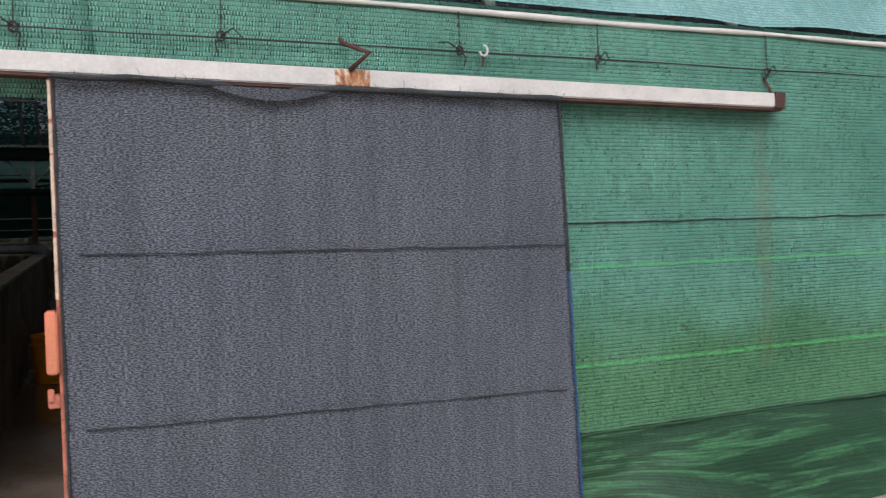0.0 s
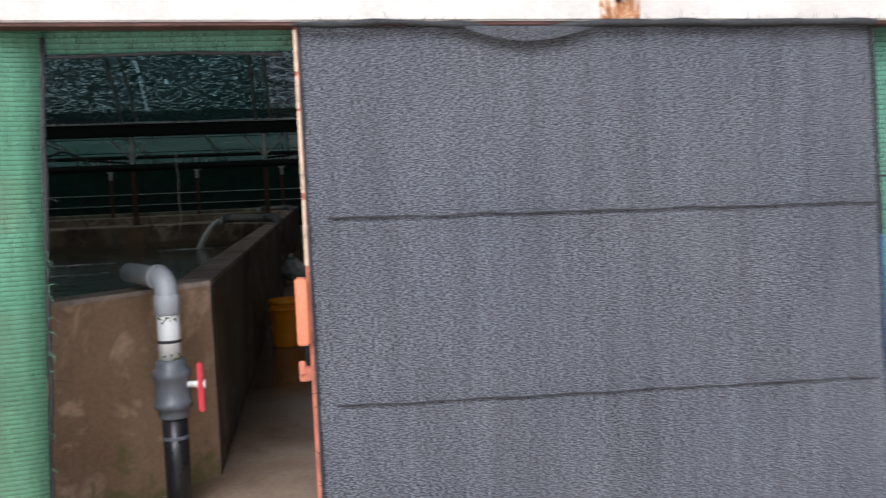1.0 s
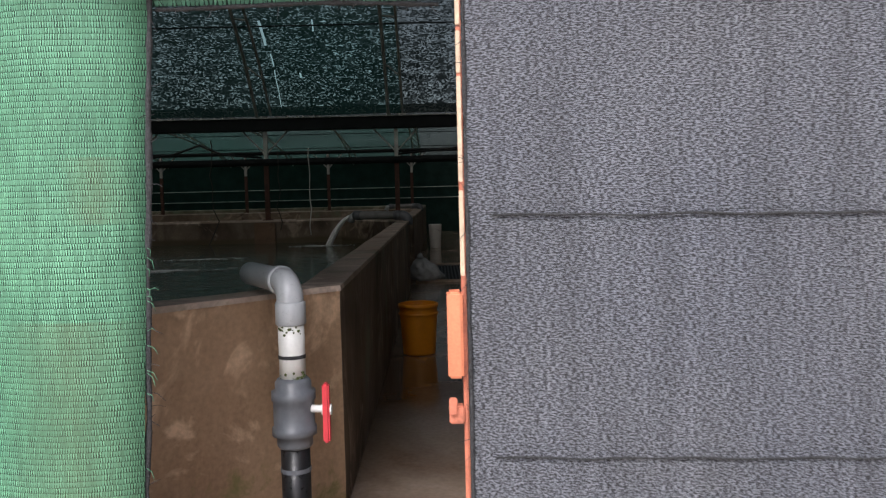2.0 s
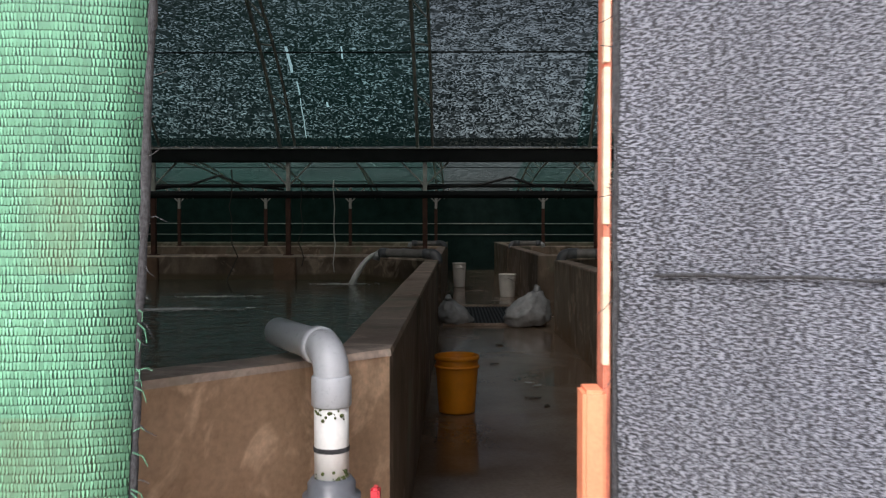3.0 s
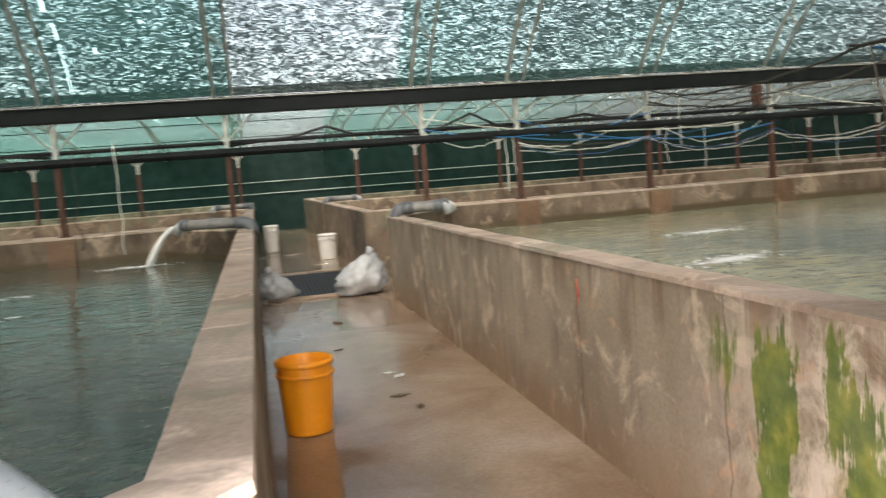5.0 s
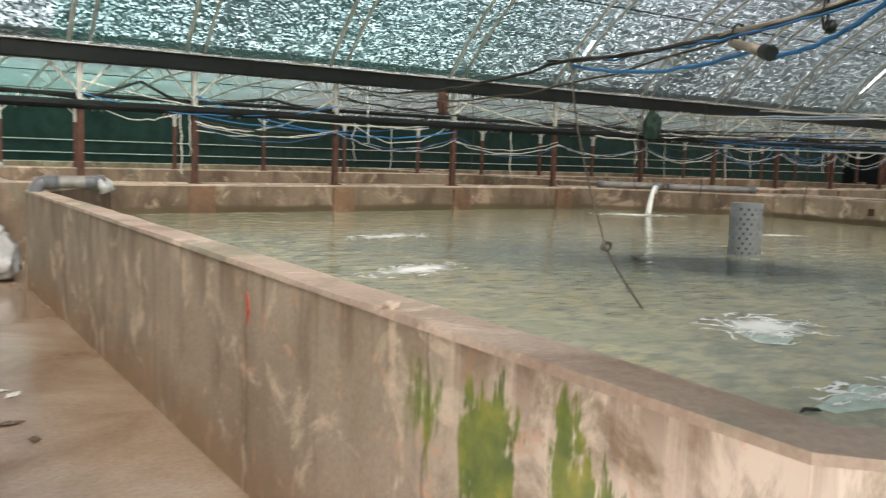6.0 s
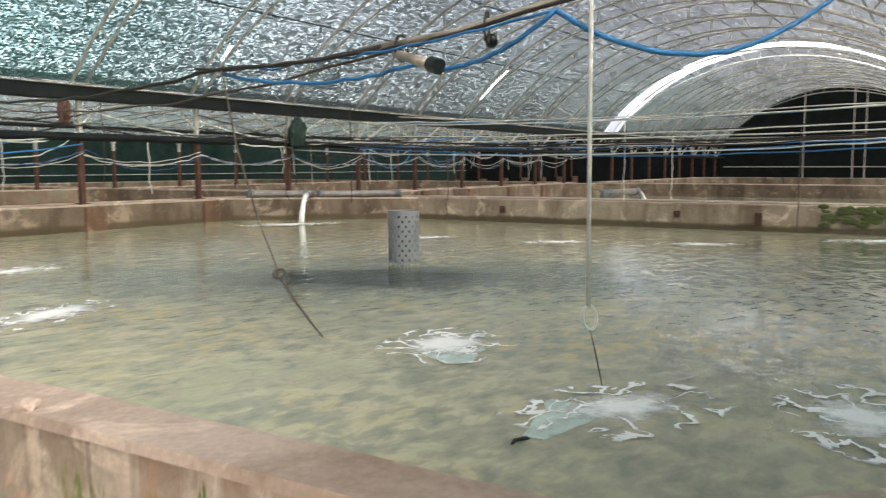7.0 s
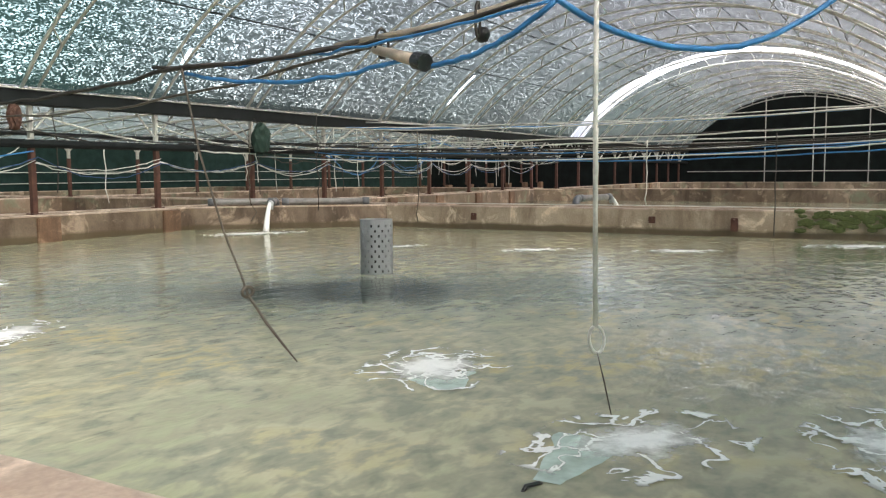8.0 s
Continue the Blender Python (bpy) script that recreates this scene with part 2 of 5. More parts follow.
def concrete(name, a, b, damp, moss=False, gloss=(0.75, 0.5), green=False, waterline=False, low_algae=False):
    """Stained cement render: blotches, vertical runs, grain, damp patches; optionally moss runs near the mouth of the aisle."""
    k = Nodes(name)
    p = k.world_at()
    big = k.noise(p, 1.1, 6, 0.6, 0.4)
    runs = k.noise(k.scaled(p, (2.6, 2.6, 0.9)), 1.0, 6, 0.65, 0.5)
    fine = k.noise(p, 55, 4)
    c = k.ramp(big, [(0.3, a), (0.68, b)])
    c = k.mix(k.ramp(runs, [(0.46, 0.0), (0.66, 0.75)]), c, damp)
    pale = k.noise(p, 2.6, 5, 0.65, 0.8)
    c = k.mix(k.ramp(pale, [(0.54, 0.0), (0.64, 0.75)]), c, tuple(min(1, v * 1.5 + 0.04) for v in b))
    c = k.mix(0.5, c, k.ramp(fine, [(0.3, 0.7), (0.7, 1.25)]), "MULTIPLY")
    if moss:
        y, z = k.axis(p, 1), k.axis(p, 2)
        wig = k.math("MULTIPLY", k.math("SUBTRACT", k.noise(k.scaled(p, (1, 1, 4)), 1.0, 4), 0.5), 0.12)
        # lime bloom and bare plaster near the mouth of the aisle, ochre stain along the floor
        # the bloom's pinkish white also carries daylight from the doorway in its colour
        near = k.ramp(k.math("ADD", k.math("DIVIDE", y, 10.0), k.math("MULTIPLY", k.math("SUBTRACT", big, 0.5), 0.12)), [(0.50, 1.0), (0.60, 0.0)])
        bloom = k.noise(k.scaled(p, (1, 1, 0.8)), 4.2, 6, 0.7, 0.6)
        c = k.mix(k.math("MULTIPLY", near, k.ramp(bloom, [(0.40, 0.0), (0.54, 0.9)])), c, (0.70, 0.61, 0.53))
        c = k.mix(k.ramp(k.noise(k.scaled(p, (1, 1.2, 1)), 6.5, 4, 0.6, 0.5), [(0.60, 0.0), (0.66, 0.7)]), c, (0.58, 0.37, 0.25))
        foot = k.math("ADD", z, k.math("MULTIPLY", k.math("SUBTRACT", runs, 0.5), 0.9))
        c = k.mix(k.ramp(foot, [(0.02, 0.7), (0.30, 0.0)]), c, (0.27, 0.16, 0.085))
        ochre = k.math("MULTIPLY", k.ramp(k.math("DIVIDE", y, 10.0), [(0.50, 1.0), (0.54, 0.0)]), k.ramp(k.math("ADD", z, k.math("MULTIPLY", k.math("SUBTRACT", bloom, 0.5), 0.8)), [(0.12, 0.8), (0.5, 0.0)]))
        c = k.mix(ochre, c, (0.42, 0.33, 0.09))
        crack = k.math("COMPARE", k.math("FRACT", k.math("DIVIDE", k.math("ADD", y, wig), 1.27)), 0.5, 0.006)
        c = k.mix(k.math("MULTIPLY", crack, 0.45), c, (0.08, 0.055, 0.035))
        drip = k.noise(k.scaled(p, (9, 9, 0.5)), 1.0, 4, 0.6)
        c = k.mix(k.math("MULTIPLY", k.ramp(z, [(0.62, 0.0), (0.9, 1.0)]), k.ramp(drip, [(0.48, 0.0), (0.6, 0.7)])), c, (0.15, 0.09, 0.05))
        strand = k.noise(k.scaled(p, (6, 26, 3.0)), 1.0, 6, 0.75, 0.4)
        y = k.math("ADD", y, k.math("MULTIPLY", k.math("SUBTRACT", k.noise(k.scaled(p, (1, 7, 5)), 1.0, 4, 0.7), 0.5), 0.3))
        z = k.math("ADD", z, k.math("MULTIPLY", k.math("SUBTRACT", k.noise(k.scaled(p, (1, 22, 2)), 1.0, 4, 0.7), 0.5), 0.5))
        total = None
        for y0, y1, z0, z1, w in MOSS_RUNS:
            inside = k.math("MULTIPLY", k.math("COMPARE", y, (y0 + y1) / 2, (y1 - y0) / 2 + 0.02), k.math("COMPARE", z, (z0 + z1) / 2, (z1 - z0) / 2))
            soft = k.math("MULTIPLY", k.math("SUBTRACT", 1.0, k.math("DIVIDE", k.math("ABSOLUTE", k.math("SUBTRACT", y, (y0 + y1) / 2)), (y1 - y0) / 2 + 0.02)), w)
            fade = k.math("MULTIPLY", k.math("MINIMUM", 1.0, k.math("MULTIPLY", k.math("SUBTRACT", z1 + 0.03, z), 9.0)), k.math("MINIMUM", 1.0, k.math("MULTIPLY", k.math("SUBTRACT", z, z0), 8.0)))
            one = k.math("MULTIPLY", k.math("MULTIPLY", inside, soft), fade)
            total = one if total is None else k.math("MAXIMUM", total, one)
        m = k.ramp(k.math("ADD", total, k.math("MULTIPLY", k.math("SUBTRACT", strand, 0.5), 3.0)), [(0.40, 0.0), (0.75, 0.9)])
        m = k.math("MULTIPLY", m, k.math("GREATER_THAN", total, 0.001))
        c = k.mix(m, c, k.ramp(k.noise(p, 9, 4), [(0.35, (0.055, 0.11, 0.012)), (0.55, (0.15, 0.20, 0.02)), (0.72, (0.30, 0.28, 0.04))]))
    if green:
        c = k.mix(k.ramp(k.noise(p, 1.7, 5, 0.6, 0.6), [(0.56, 0.0), (0.66, 0.55)]), c, (0.17, 0.21, 0.14))
    if waterline:
        lip = k.math("ADD", k.axis(p, 2), k.math("MULTIPLY", k.math("SUBTRACT", k.noise(k.scaled(p, (1, 1, 0.3)), 1.6, 4), 0.5), 0.10))
        c = k.mix(k.ramp(lip, [(0.62, 0.9), (0.66, 0.0)]), c, (0.075, 0.055, 0.026))
    if low_algae:
        rise = k.math("ADD", k.axis(p, 2), k.math("MULTIPLY", k.math("SUBTRACT", k.noise(p, 5.0, 5, 0.65, 0.5), 0.5), 1.5))
        c = k.mix(k.ramp(rise, [(0.0, 0.75), (0.16, 0.0)]), c, (0.16, 0.155, 0.045))
    k.colour(c)
    k.rough(k.ramp(big, [(0.3, gloss[0]), (0.7, gloss[1])]))
    k.bump(k.math("ADD", k.math("MULTIPLY", fine, 0.5), pale), 0.35, 0.008)
    return k.m


TANK_WALL = concrete("stained_concrete", (0.12, 0.082, 0.054), (0.27, 0.203, 0.148), (0.055, 0.036, 0.025), green=True)
WET_WALL = concrete("waterlined_concrete", (0.075, 0.05, 0.032), (0.23, 0.172, 0.125), (0.04, 0.024, 0.015), waterline=True)
PALE_WALL = concrete("pale_waterlined_concrete", (0.26, 0.20, 0.145), (0.48, 0.40, 0.31), (0.15, 0.105, 0.07), waterline=True)
MOSS_WALL = concrete("mossy_concrete", (0.27, 0.215, 0.155), (0.44, 0.37, 0.29), (0.17, 0.125, 0.085), True)
# tank wall with outdoor daylight put into a warmer, brighter tan; the algae is real
SUNLIT_WALL = concrete("sunlit_tan_concrete", (0.33, 0.205, 0.12), (0.48, 0.33, 0.21), (0.24, 0.15, 0.09), low_algae=True)
COPING = concrete("worn_concrete_top", (0.36, 0.272, 0.21), (0.50, 0.405, 0.335), (0.23, 0.16, 0.118), green=True)


def wet_floor():
    k = Nodes("wet_concrete_floor")
    p = k.world_at()
    big = k.noise(p, 0.8, 5, 0.6, 0.5)
    fine = k.noise(p, 40, 4)
    c = k.ramp(big, [(0.35, (0.19, 0.12, 0.075)), (0.55, (0.30, 0.225, 0.165)), (0.7, (0.38, 0.32, 0.265))])
    k.colour(k.mix(0.5, c, k.ramp(fine, [(0.3, 0.75), (0.7, 1.2)]), "MULTIPLY"))
    k.rough(k.ramp(big, [(0.4, 0.07), (0.6, 0.16), (0.8, 0.34)]))
    k.bump(k.math("ADD", k.math("MULTIPLY", fine, 0.15), k.noise(p, 5, 3)), 0.07, 0.01)
    return k.m


FLOOR = wet_floor()
PIER = concrete("rust_stained_concrete", (0.11, 0.06, 0.035), (0.21, 0.125, 0.075), (0.06, 0.035, 0.022))


def pond_water(name, shallow, deep, gloss=0.5, bed_shows=0.7):
    """Murky rippled water: lens-shaped glimpses of an ochre bed, a teal band, a dark reflection painted round the
    standpipe.
    """
    k = Nodes(name, 0.05)
    p = k.world_at()
    big = k.noise(p, 0.45, 4, 0.6, 0.6)
    c = k.ramp(big, [(0.35, deep), (0.65, shallow)])
    # the bed seen through ripples: small lens-shaped cells in ochre, buff and grey-green
    cells = k.noise(k.scaled(p, (7.0, 11.0, 1), (0, 0, radians(-60))), 1.0, 3, 0.55, 0.25)
    hue = k.ramp(k.noise(p, 1.3, 3), [(0.38, tuple(v * f for v, f in zip(shallow, (1.05, 1.12, 1.05)))), (0.5, tuple(v * f for v, f in zip(shallow, (1.32, 1.28, 1.25)))), (0.64, tuple(v * f for v, f in zip(shallow, (1.34, 1.22, 0.92))))])
    c = k.mix(k.math("MULTIPLY", k.ramp(cells, [(0.47, 0.0), (0.60, 1.0)]), bed_shows), c, hue)
    c = k.mix(k.math("MULTIPLY", k.ramp(cells, [(0.32, 1.0), (0.44, 0.0)]), bed_shows * 0.7), c, tuple(v * 0.72 for v in deep))
    # a wide teal band, and the dark gable's reflection painted into the colour
    off = k.t.nodes.new("ShaderNodeVectorMath")
    off.operation = "SUBTRACT"
    k.put(off.inputs[0], p)
    off.inputs[1].default_value = (5.35, 8.05, WATER_Z)
    x, y = k.axis(off.outputs[0], 0), k.axis(off.outputs[0], 1)
    across = k.math("ADD", k.math("MULTIPLY", x, -0.55), k.math("MULTIPLY", y, 0.835))
    along = k.math("ADD", k.math("MULTIPLY", x, 0.835), k.math("MULTIPLY", y, 0.55))
    edge = k.math("MULTIPLY", k.math("SUBTRACT", k.noise(p, 1.6, 4), 0.5), 0.9)

    def oval(a, b):
        d = k.math("SQRT", k.math("ADD", k.math("POWER", k.math("DIVIDE", across, a), 2.0), k.math("POWER", k.math("DIVIDE", along, b), 2.0)))
        return k.math("ADD", d, edge)
    c = k.mix(k.ramp(oval(3.4, 1.5), [(0.55, 0.55), (1.1, 0.0)]), c, (0.12, 0.165, 0.14))
    c = k.mix(k.ramp(oval(1.25, 0.75), [(0.5, 0.95), (1.0, 0.0)]), c, (0.022, 0.034, 0.030))
    k.colour(c)
    k.b.inputs["IOR"].default_value = 1.33
    k.b.inputs["Specular IOR Level"].default_value = gloss
    w = k.noise(k.scaled(p, (4.0, 7.5, 1), (0, 0, radians(-60))), 1.0, 3, 0.5, 0.5)
    k.bump(k.math("ADD", w, k.math("MULTIPLY", k.noise(p, 17, 2), 0.16)), 0.3, 0.035)
    return k.m


WATER = pond_water("green_pond_water", (0.345, 0.338, 0.238), (0.262, 0.278, 0.212), 0.42, 0.95)
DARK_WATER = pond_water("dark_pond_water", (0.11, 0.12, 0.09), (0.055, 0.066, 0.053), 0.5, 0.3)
FOAM = plain("water_foam", (0.88, 0.90, 0.89), 0.5, vary=0.15, scale=30)
PVC = plain("pale_grey_pvc", (0.42, 0.44, 0.46), 0.35, vary=0.1, scale=10, bump=0.05)
PVC_DIRTY = plain("algae_stained_pvc", (0.21, 0.205, 0.20), 0.45, vary=0.4, scale=9)
PVC_DARK = plain("dark_grey_pvc", (0.12, 0.13, 0.145), 0.4, vary=0.2)
BLACK_PIPE = plain("black_pipe", (0.012, 0.012, 0.013), 0.35)
RED_PLASTIC = plain("red_plastic", (0.62, 0.045, 0.06), 0.4, vary=0.15)
WHITE_PLASTIC = plain("white_plastic", (0.72, 0.72, 0.69), 0.4, vary=0.12)
ORANGE = plain("orange_plastic", (0.82, 0.30, 0.01), 0.38, vary=0.1, scale=4, bump=0.05)
STEEL = plain("weathered_galvanised_steel", (0.52, 0.51, 0.48), 0.5, 0.25, vary=0.35, scale=14)
BLACK_STEEL = plain("black_gutter_steel", (0.014, 0.016, 0.017), 0.6, 0.0, vary=0.4, scale=5)
for dull in (BLACK_STEEL, DARK_NET, BLACK_CURTAIN):
    dull.node_tree.nodes["Principled BSDF"].inputs["Specular IOR Level"].default_value = 0.15
RUST = plain("rusty_steel", (0.085, 0.036, 0.025), 0.8, vary=0.5, scale=12, bump=0.5)
RUST_BRIGHT = plain("orange_rust", (0.33, 0.12, 0.045), 0.85, vary=0.6, scale=25, bump=0.5)
TIMBER = plain("red_brown_timber", (0.52, 0.17, 0.10), 0.6, vary=0.35, scale=14, bump=0.4)
BARE_TIMBER = plain("bare_pale_timber", (0.62, 0.47, 0.33), 0.7, vary=0.3, scale=40, bump=0.4)
ORANGE_WOOD = plain("orange_painted_wood", (0.66, 0.22, 0.11), 0.5, vary=0.2, scale=18)


def flaking_rust():
    k = Nodes("flaking_rust_on_cream", 0.7)
    p = k.coord()
    k.colour(k.ramp(k.noise(k.scaled(p, (1, 1, 0.5)), 30, 5, 0.65, 0.6), [(0.42, (0.62, 0.56, 0.48)), (0.5, (0.45, 0.20, 0.07)), (0.62, (0.20, 0.065, 0.03))]))
    k.bump(k.noise(p, 60, 3), 0.4, 0.003)
    return k.m


FLAKING = flaking_rust()
CREAM = plain("chipped_cream_paint", (0.62, 0.57, 0.51), 0.5, vary=0.18, scale=9, bump=0.25)
WIRE = plain("dull_wire", (0.05, 0.05, 0.05), 0.5, 0.5)
CORD = plain("dark_cord", (0.035, 0.03, 0.026), 0.8)
PALE_CORD = plain("pale_cord", (0.62, 0.61, 0.57), 0.8, vary=0.3)
ROPE_BLUE = plain("dull_blue_rope", (0.03, 0.075, 0.19), 0.7, vary=0.3, scale=60)
BAMBOO = plain("old_bamboo", (0.50, 0.42, 0.34), 0.6, vary=0.35, scale=14)
BLUE = plain("blue_hose", (0.035, 0.19, 0.46), 0.45, vary=0.2)
BROWN_HOSE = plain("brown_hose", (0.07, 0.055, 0.04), 0.6)
BAG = plain("cloudy_plastic_bag", (0.46, 0.48, 0.50), 0.3, vary=0.3, scale=14, bump=0.4)
GREEN_BAG = plain("dark_green_cloth", (0.012, 0.035, 0.025), 0.8)
GRATE = plain("dark_grate", (0.06, 0.062, 0.066), 0.5, 0.4)
MOSS = plain("green_moss", (0.075, 0.095, 0.028), 0.95, vary=0.6, scale=50, bump=0.8)
EARTH = plain("pale_sandy_earth", (0.42, 0.35, 0.27), 0.95, vary=0.4, scale=1.5, bump=0.6)



def bubble_plume():
    k = Nodes("pale_bubble_plume", 0.3)
    p = k.coord()
    k.colour((0.60, 0.78, 0.74))
    fade = k.ramp(k.noise(p, 12, 3), [(0.35, 0.45), (0.7, 0.8)])
    k.put(k.b.inputs["Alpha"], fade)
    return k.m


PLUME = bubble_plume()


def foam_lace(name, heart):
    """Froth: a white core, and loops of strands torn open round it."""
    k = Nodes(name, 0.45)
    p, uv = k.coord(), k.coord(True)
    k.colour(k.ramp(k.noise(p, 60, 3), [(0.3, (0.84, 0.87, 0.87)), (0.7, (0.95, 0.96, 0.96))]))
    r = k.axis(uv, 0)
    torn = k.ramp(k.noise(p, 3.1, 3, 0.55), [(0.36, 0.0), (0.50, 1.0)])
    curl = k.math("ABSOLUTE", k.math("SUBTRACT", k.noise(p, 5.6, 3, 0.5, 0.5), 0.5))
    thick = k.math("MULTIPLY", k.ramp(k.noise(p, 9, 3, 0.6), [(0.3, 0.2), (0.7, 1.0)]), 0.055)
    lace = k.ramp(k.math("SUBTRACT", k.math("MULTIPLY", thick, torn), curl), [(0.0, 0.0), (0.012, 0.92)])
    frayed = k.math("ADD", r, k.math("MULTIPLY", k.math("SUBTRACT", k.noise(p, 8, 5, 0.7), 0.5), 0.9))
    core = k.ramp(frayed, [(heart * 0.4, 0.95), (heart, 0.35), (heart * 1.35, 0.0)])
    rim = k.ramp(r, [(0.9, 1.0), (1.0, 0.0)])
    k.put(k.b.inputs["Alpha"], k.math("MULTIPLY", k.math("MAXIMUM", lace, core), rim))
    return k.m


FOAM_LACE = foam_lace("white_foam_lace", 0.5)
FOAM_LOOPS = foam_lace("white_foam_loops", 0.42)

# ---- shape helpers ----


def obj(name, bm, material, parent=None, label="", smooth=False):
    me = bpy.data.meshes.new(name)
    bm.to_mesh(me)
    bm.free()
    me.materials.append(material)
    if smooth:
        me.polygons.foreach_set("use_smooth", [True] * len(me.polygons))
    ob = new(name, me)
    ob.parent = parent
    if label:
        ob["label"] = label
    return ob


def part(name, bm, material, parent, label="", smooth=False):
    return obj(name, bm, material, parent, label, smooth)


def thing(name, label, category, group="", at=(0, 0, 0), kind=""):
    ob = new(name)
    ob.location = at
    ob.empty_display_size = 0.1
    return tagged(ob, label, category, group, kind)


def box(x0, x1, y0, y1, z0, z1, bevel=0.0, bm=None):
    bm = bm or bmesh.new()
    r = bmesh.ops.create_cube(bm, size=1.0, matrix=Matrix.LocRotScale(((x0 + x1) / 2, (y0 + y1) / 2, (z0 + z1) / 2), None, (x1 - x0, y1 - y0, z1 - z0)))
    if bevel:
        ed = list({e for v in r["verts"] for e in v.link_edges})
        bmesh.ops.bevel(bm, geom=ed, offset=bevel, segments=2, affect="EDGES")
    return bm


def tube(pts, r, n=8, bm=None, closed=True):
    """A round bar along points; r may be one radius or one for each point."""
    bm = bm or bmesh.new()
    pts = [Vector(p) for p in pts]
    rr = r if isinstance(r, (list, tuple)) else [r] * len(pts)
    rings = []
    ref = None
    for i, p in enumerate(pts):
        d = (pts[min(i + 1, len(pts) - 1)] - pts[max(i - 1, 0)]).normalized()
        if ref is None:
            ref = d.orthogonal().normalized()
        u = (ref - d * ref.dot(d))
        u = u.normalized() if u.length > 1e-5 else d.orthogonal().normalized()
        ref = u
        w = d.cross(u)
        rings.append([bm.verts.new(p + (u * math.cos(a) + w * math.sin(a)) * rr[i]) for a in (2 * math.pi * k / n for k in range(n))])
    for a, b in zip(rings, rings[1:]):
        for k in range(n):
            bm.faces.new((a[k], a[(k + 1) % n], b[(k + 1) % n], b[k]))
    if closed:
        bm.faces.new(rings[0][::-1])
        bm.faces.new(rings[-1])
    return bm


def lathe(profile, n=32, at=(0, 0, 0), bm=None):
    """A turned shape from (radius, height) pairs about the z axis."""
    bm = bm or bmesh.new()
    rings = [[bm.verts.new((at[0] + r * math.cos(2 * math.pi * k / n), at[1] + r * math.sin(2 * math.pi * k / n), at[2] + z)) for k in range(n)] for r, z in profile]
    for a, b in zip(rings, rings[1:]):
        for k in range(n):
            bm.faces.new((a[k], a[(k + 1) % n], b[(k + 1) % n], b[k]))
    return bm


def sag(a, b, drop, n=14, jitter=0.0, seed=0):
    """Points of a cord hung from a to b."""
    rnd = random.Random(seed)
    a, b = Vector(a), Vector(b)
    out = []
    for i in range(n + 1):
        t = i / n
        p = a.lerp(b, t) - Vector((0, 0, drop * 4 * t * (1 - t)))
        if 0 < i < n:
            p += Vector((rnd.uniform(-1, 1), rnd.uniform(-1, 1), rnd.uniform(-1, 1))) * jitter
        out.append(p)
    return out


def sheet(nu, nv, place):
    """A grid with metre UVs; place(i/nu, j/nv) gives the point and its (u, v)."""
    bm = bmesh.new()
    uvl = bm.loops.layers.uv.new("UVMap")
    vs, uvs = {}, {}
    for i in range(nu + 1):
        for j in range(nv + 1):
            p, q = place(i / nu, j / nv)
            v = bm.verts.new(p)
            vs[i, j], uvs[v] = v, q
    for i in range(nu):
        for j in range(nv):
            f = bm.faces.new((vs[i, j], vs[i + 1, j], vs[i + 1, j + 1], vs[i, j + 1]))
            for lp in f.loops:
                lp[uvl].uv = uvs[lp.vert]
    return bm


def ripple(x, z, s=0):
    return noise.noise(Vector((x * 1.3 + s, z * 1.1, s))) * 0.022 + noise.noise(Vector((x * 4 + s, z * 3.1, 5 + s))) * 0.007


def crumpled(r, squash, seed, amp=0.35, sub=3, freq=2.2):
    bm = bmesh.new()
    bmesh.ops.create_icosphere(bm, subdivisions=sub, radius=1.0)
    for v in bm.verts:
        d = 1 + amp * noise.noise(v.co * freq + Vector((seed, seed * 2, 0))) + amp * 0.6 * noise.noise(v.co * freq * 2.7 + Vector((0, seed, 3)))
        v.co = Vector((v.co.x * squash[0], v.co.y * squash[1], v.co.z * squash[2])) * d * r
    low = min(v.co.z for v in bm.verts)
    for v in bm.verts:
        v.co.z = max(v.co.z - low * 0.85, 0)
    return bm

# ---- ground, floor ----
WALL_Y, BACK_Y, FAR_Y, X_W, X_E = 3.46, 14.3, 29.0, -13.0, 43.0

tagged(obj("ground", box(-600, 600, -600, 600, -0.5, -0.012), EARTH), "pale trodden sandy earth round the shed", "ground", kind="structure")
tagged(obj("floor", sheet(40, 40, lambda a, b: (Vector((X_W + (X_E - X_W) * a, 3.3 + 25.8 * b, 0)), (54 * a, 25.8 * b))), FLOOR), "wet brown concrete floor with shallow puddles", "floor", kind="structure")

# ---- front net wall ----


def net_wall(name, x0, x1, z0, z1, material, label, seed, lean=0.0, roll=0.0, slope=0.0):
    def place(a, b):
        z = z0 + (z1 - z0) * b
        x = x0 + (x1 - slope * (1.3 - z) - x0) * a
        y = WALL_Y + ripple(x, z, seed) + lean * (1 - b)
        if roll:
            y -= roll * max(0.0, 1 - ((x - (x1 - 0.22)) / 0.22) ** 2) if x > x1 - 0.44 else 0
        if z < 0.32:
            y += 0.03 * math.sin(9 * x + 3 * noise.noise(Vector((x, z, 2)))) * (0.32 - z) / 0.32
        return Vector((x, y, z)), (x, z)
    ob = obj(name, sheet(max(12, int((x1 - x0) * 14)), max(4, int((z1 - z0) * 16)), place), material, smooth=True)
    so = ob.modifiers.new("thick", "SOLIDIFY")
    so.thickness = 0.006
    return tagged(ob, label, "net wall", kind="structure")


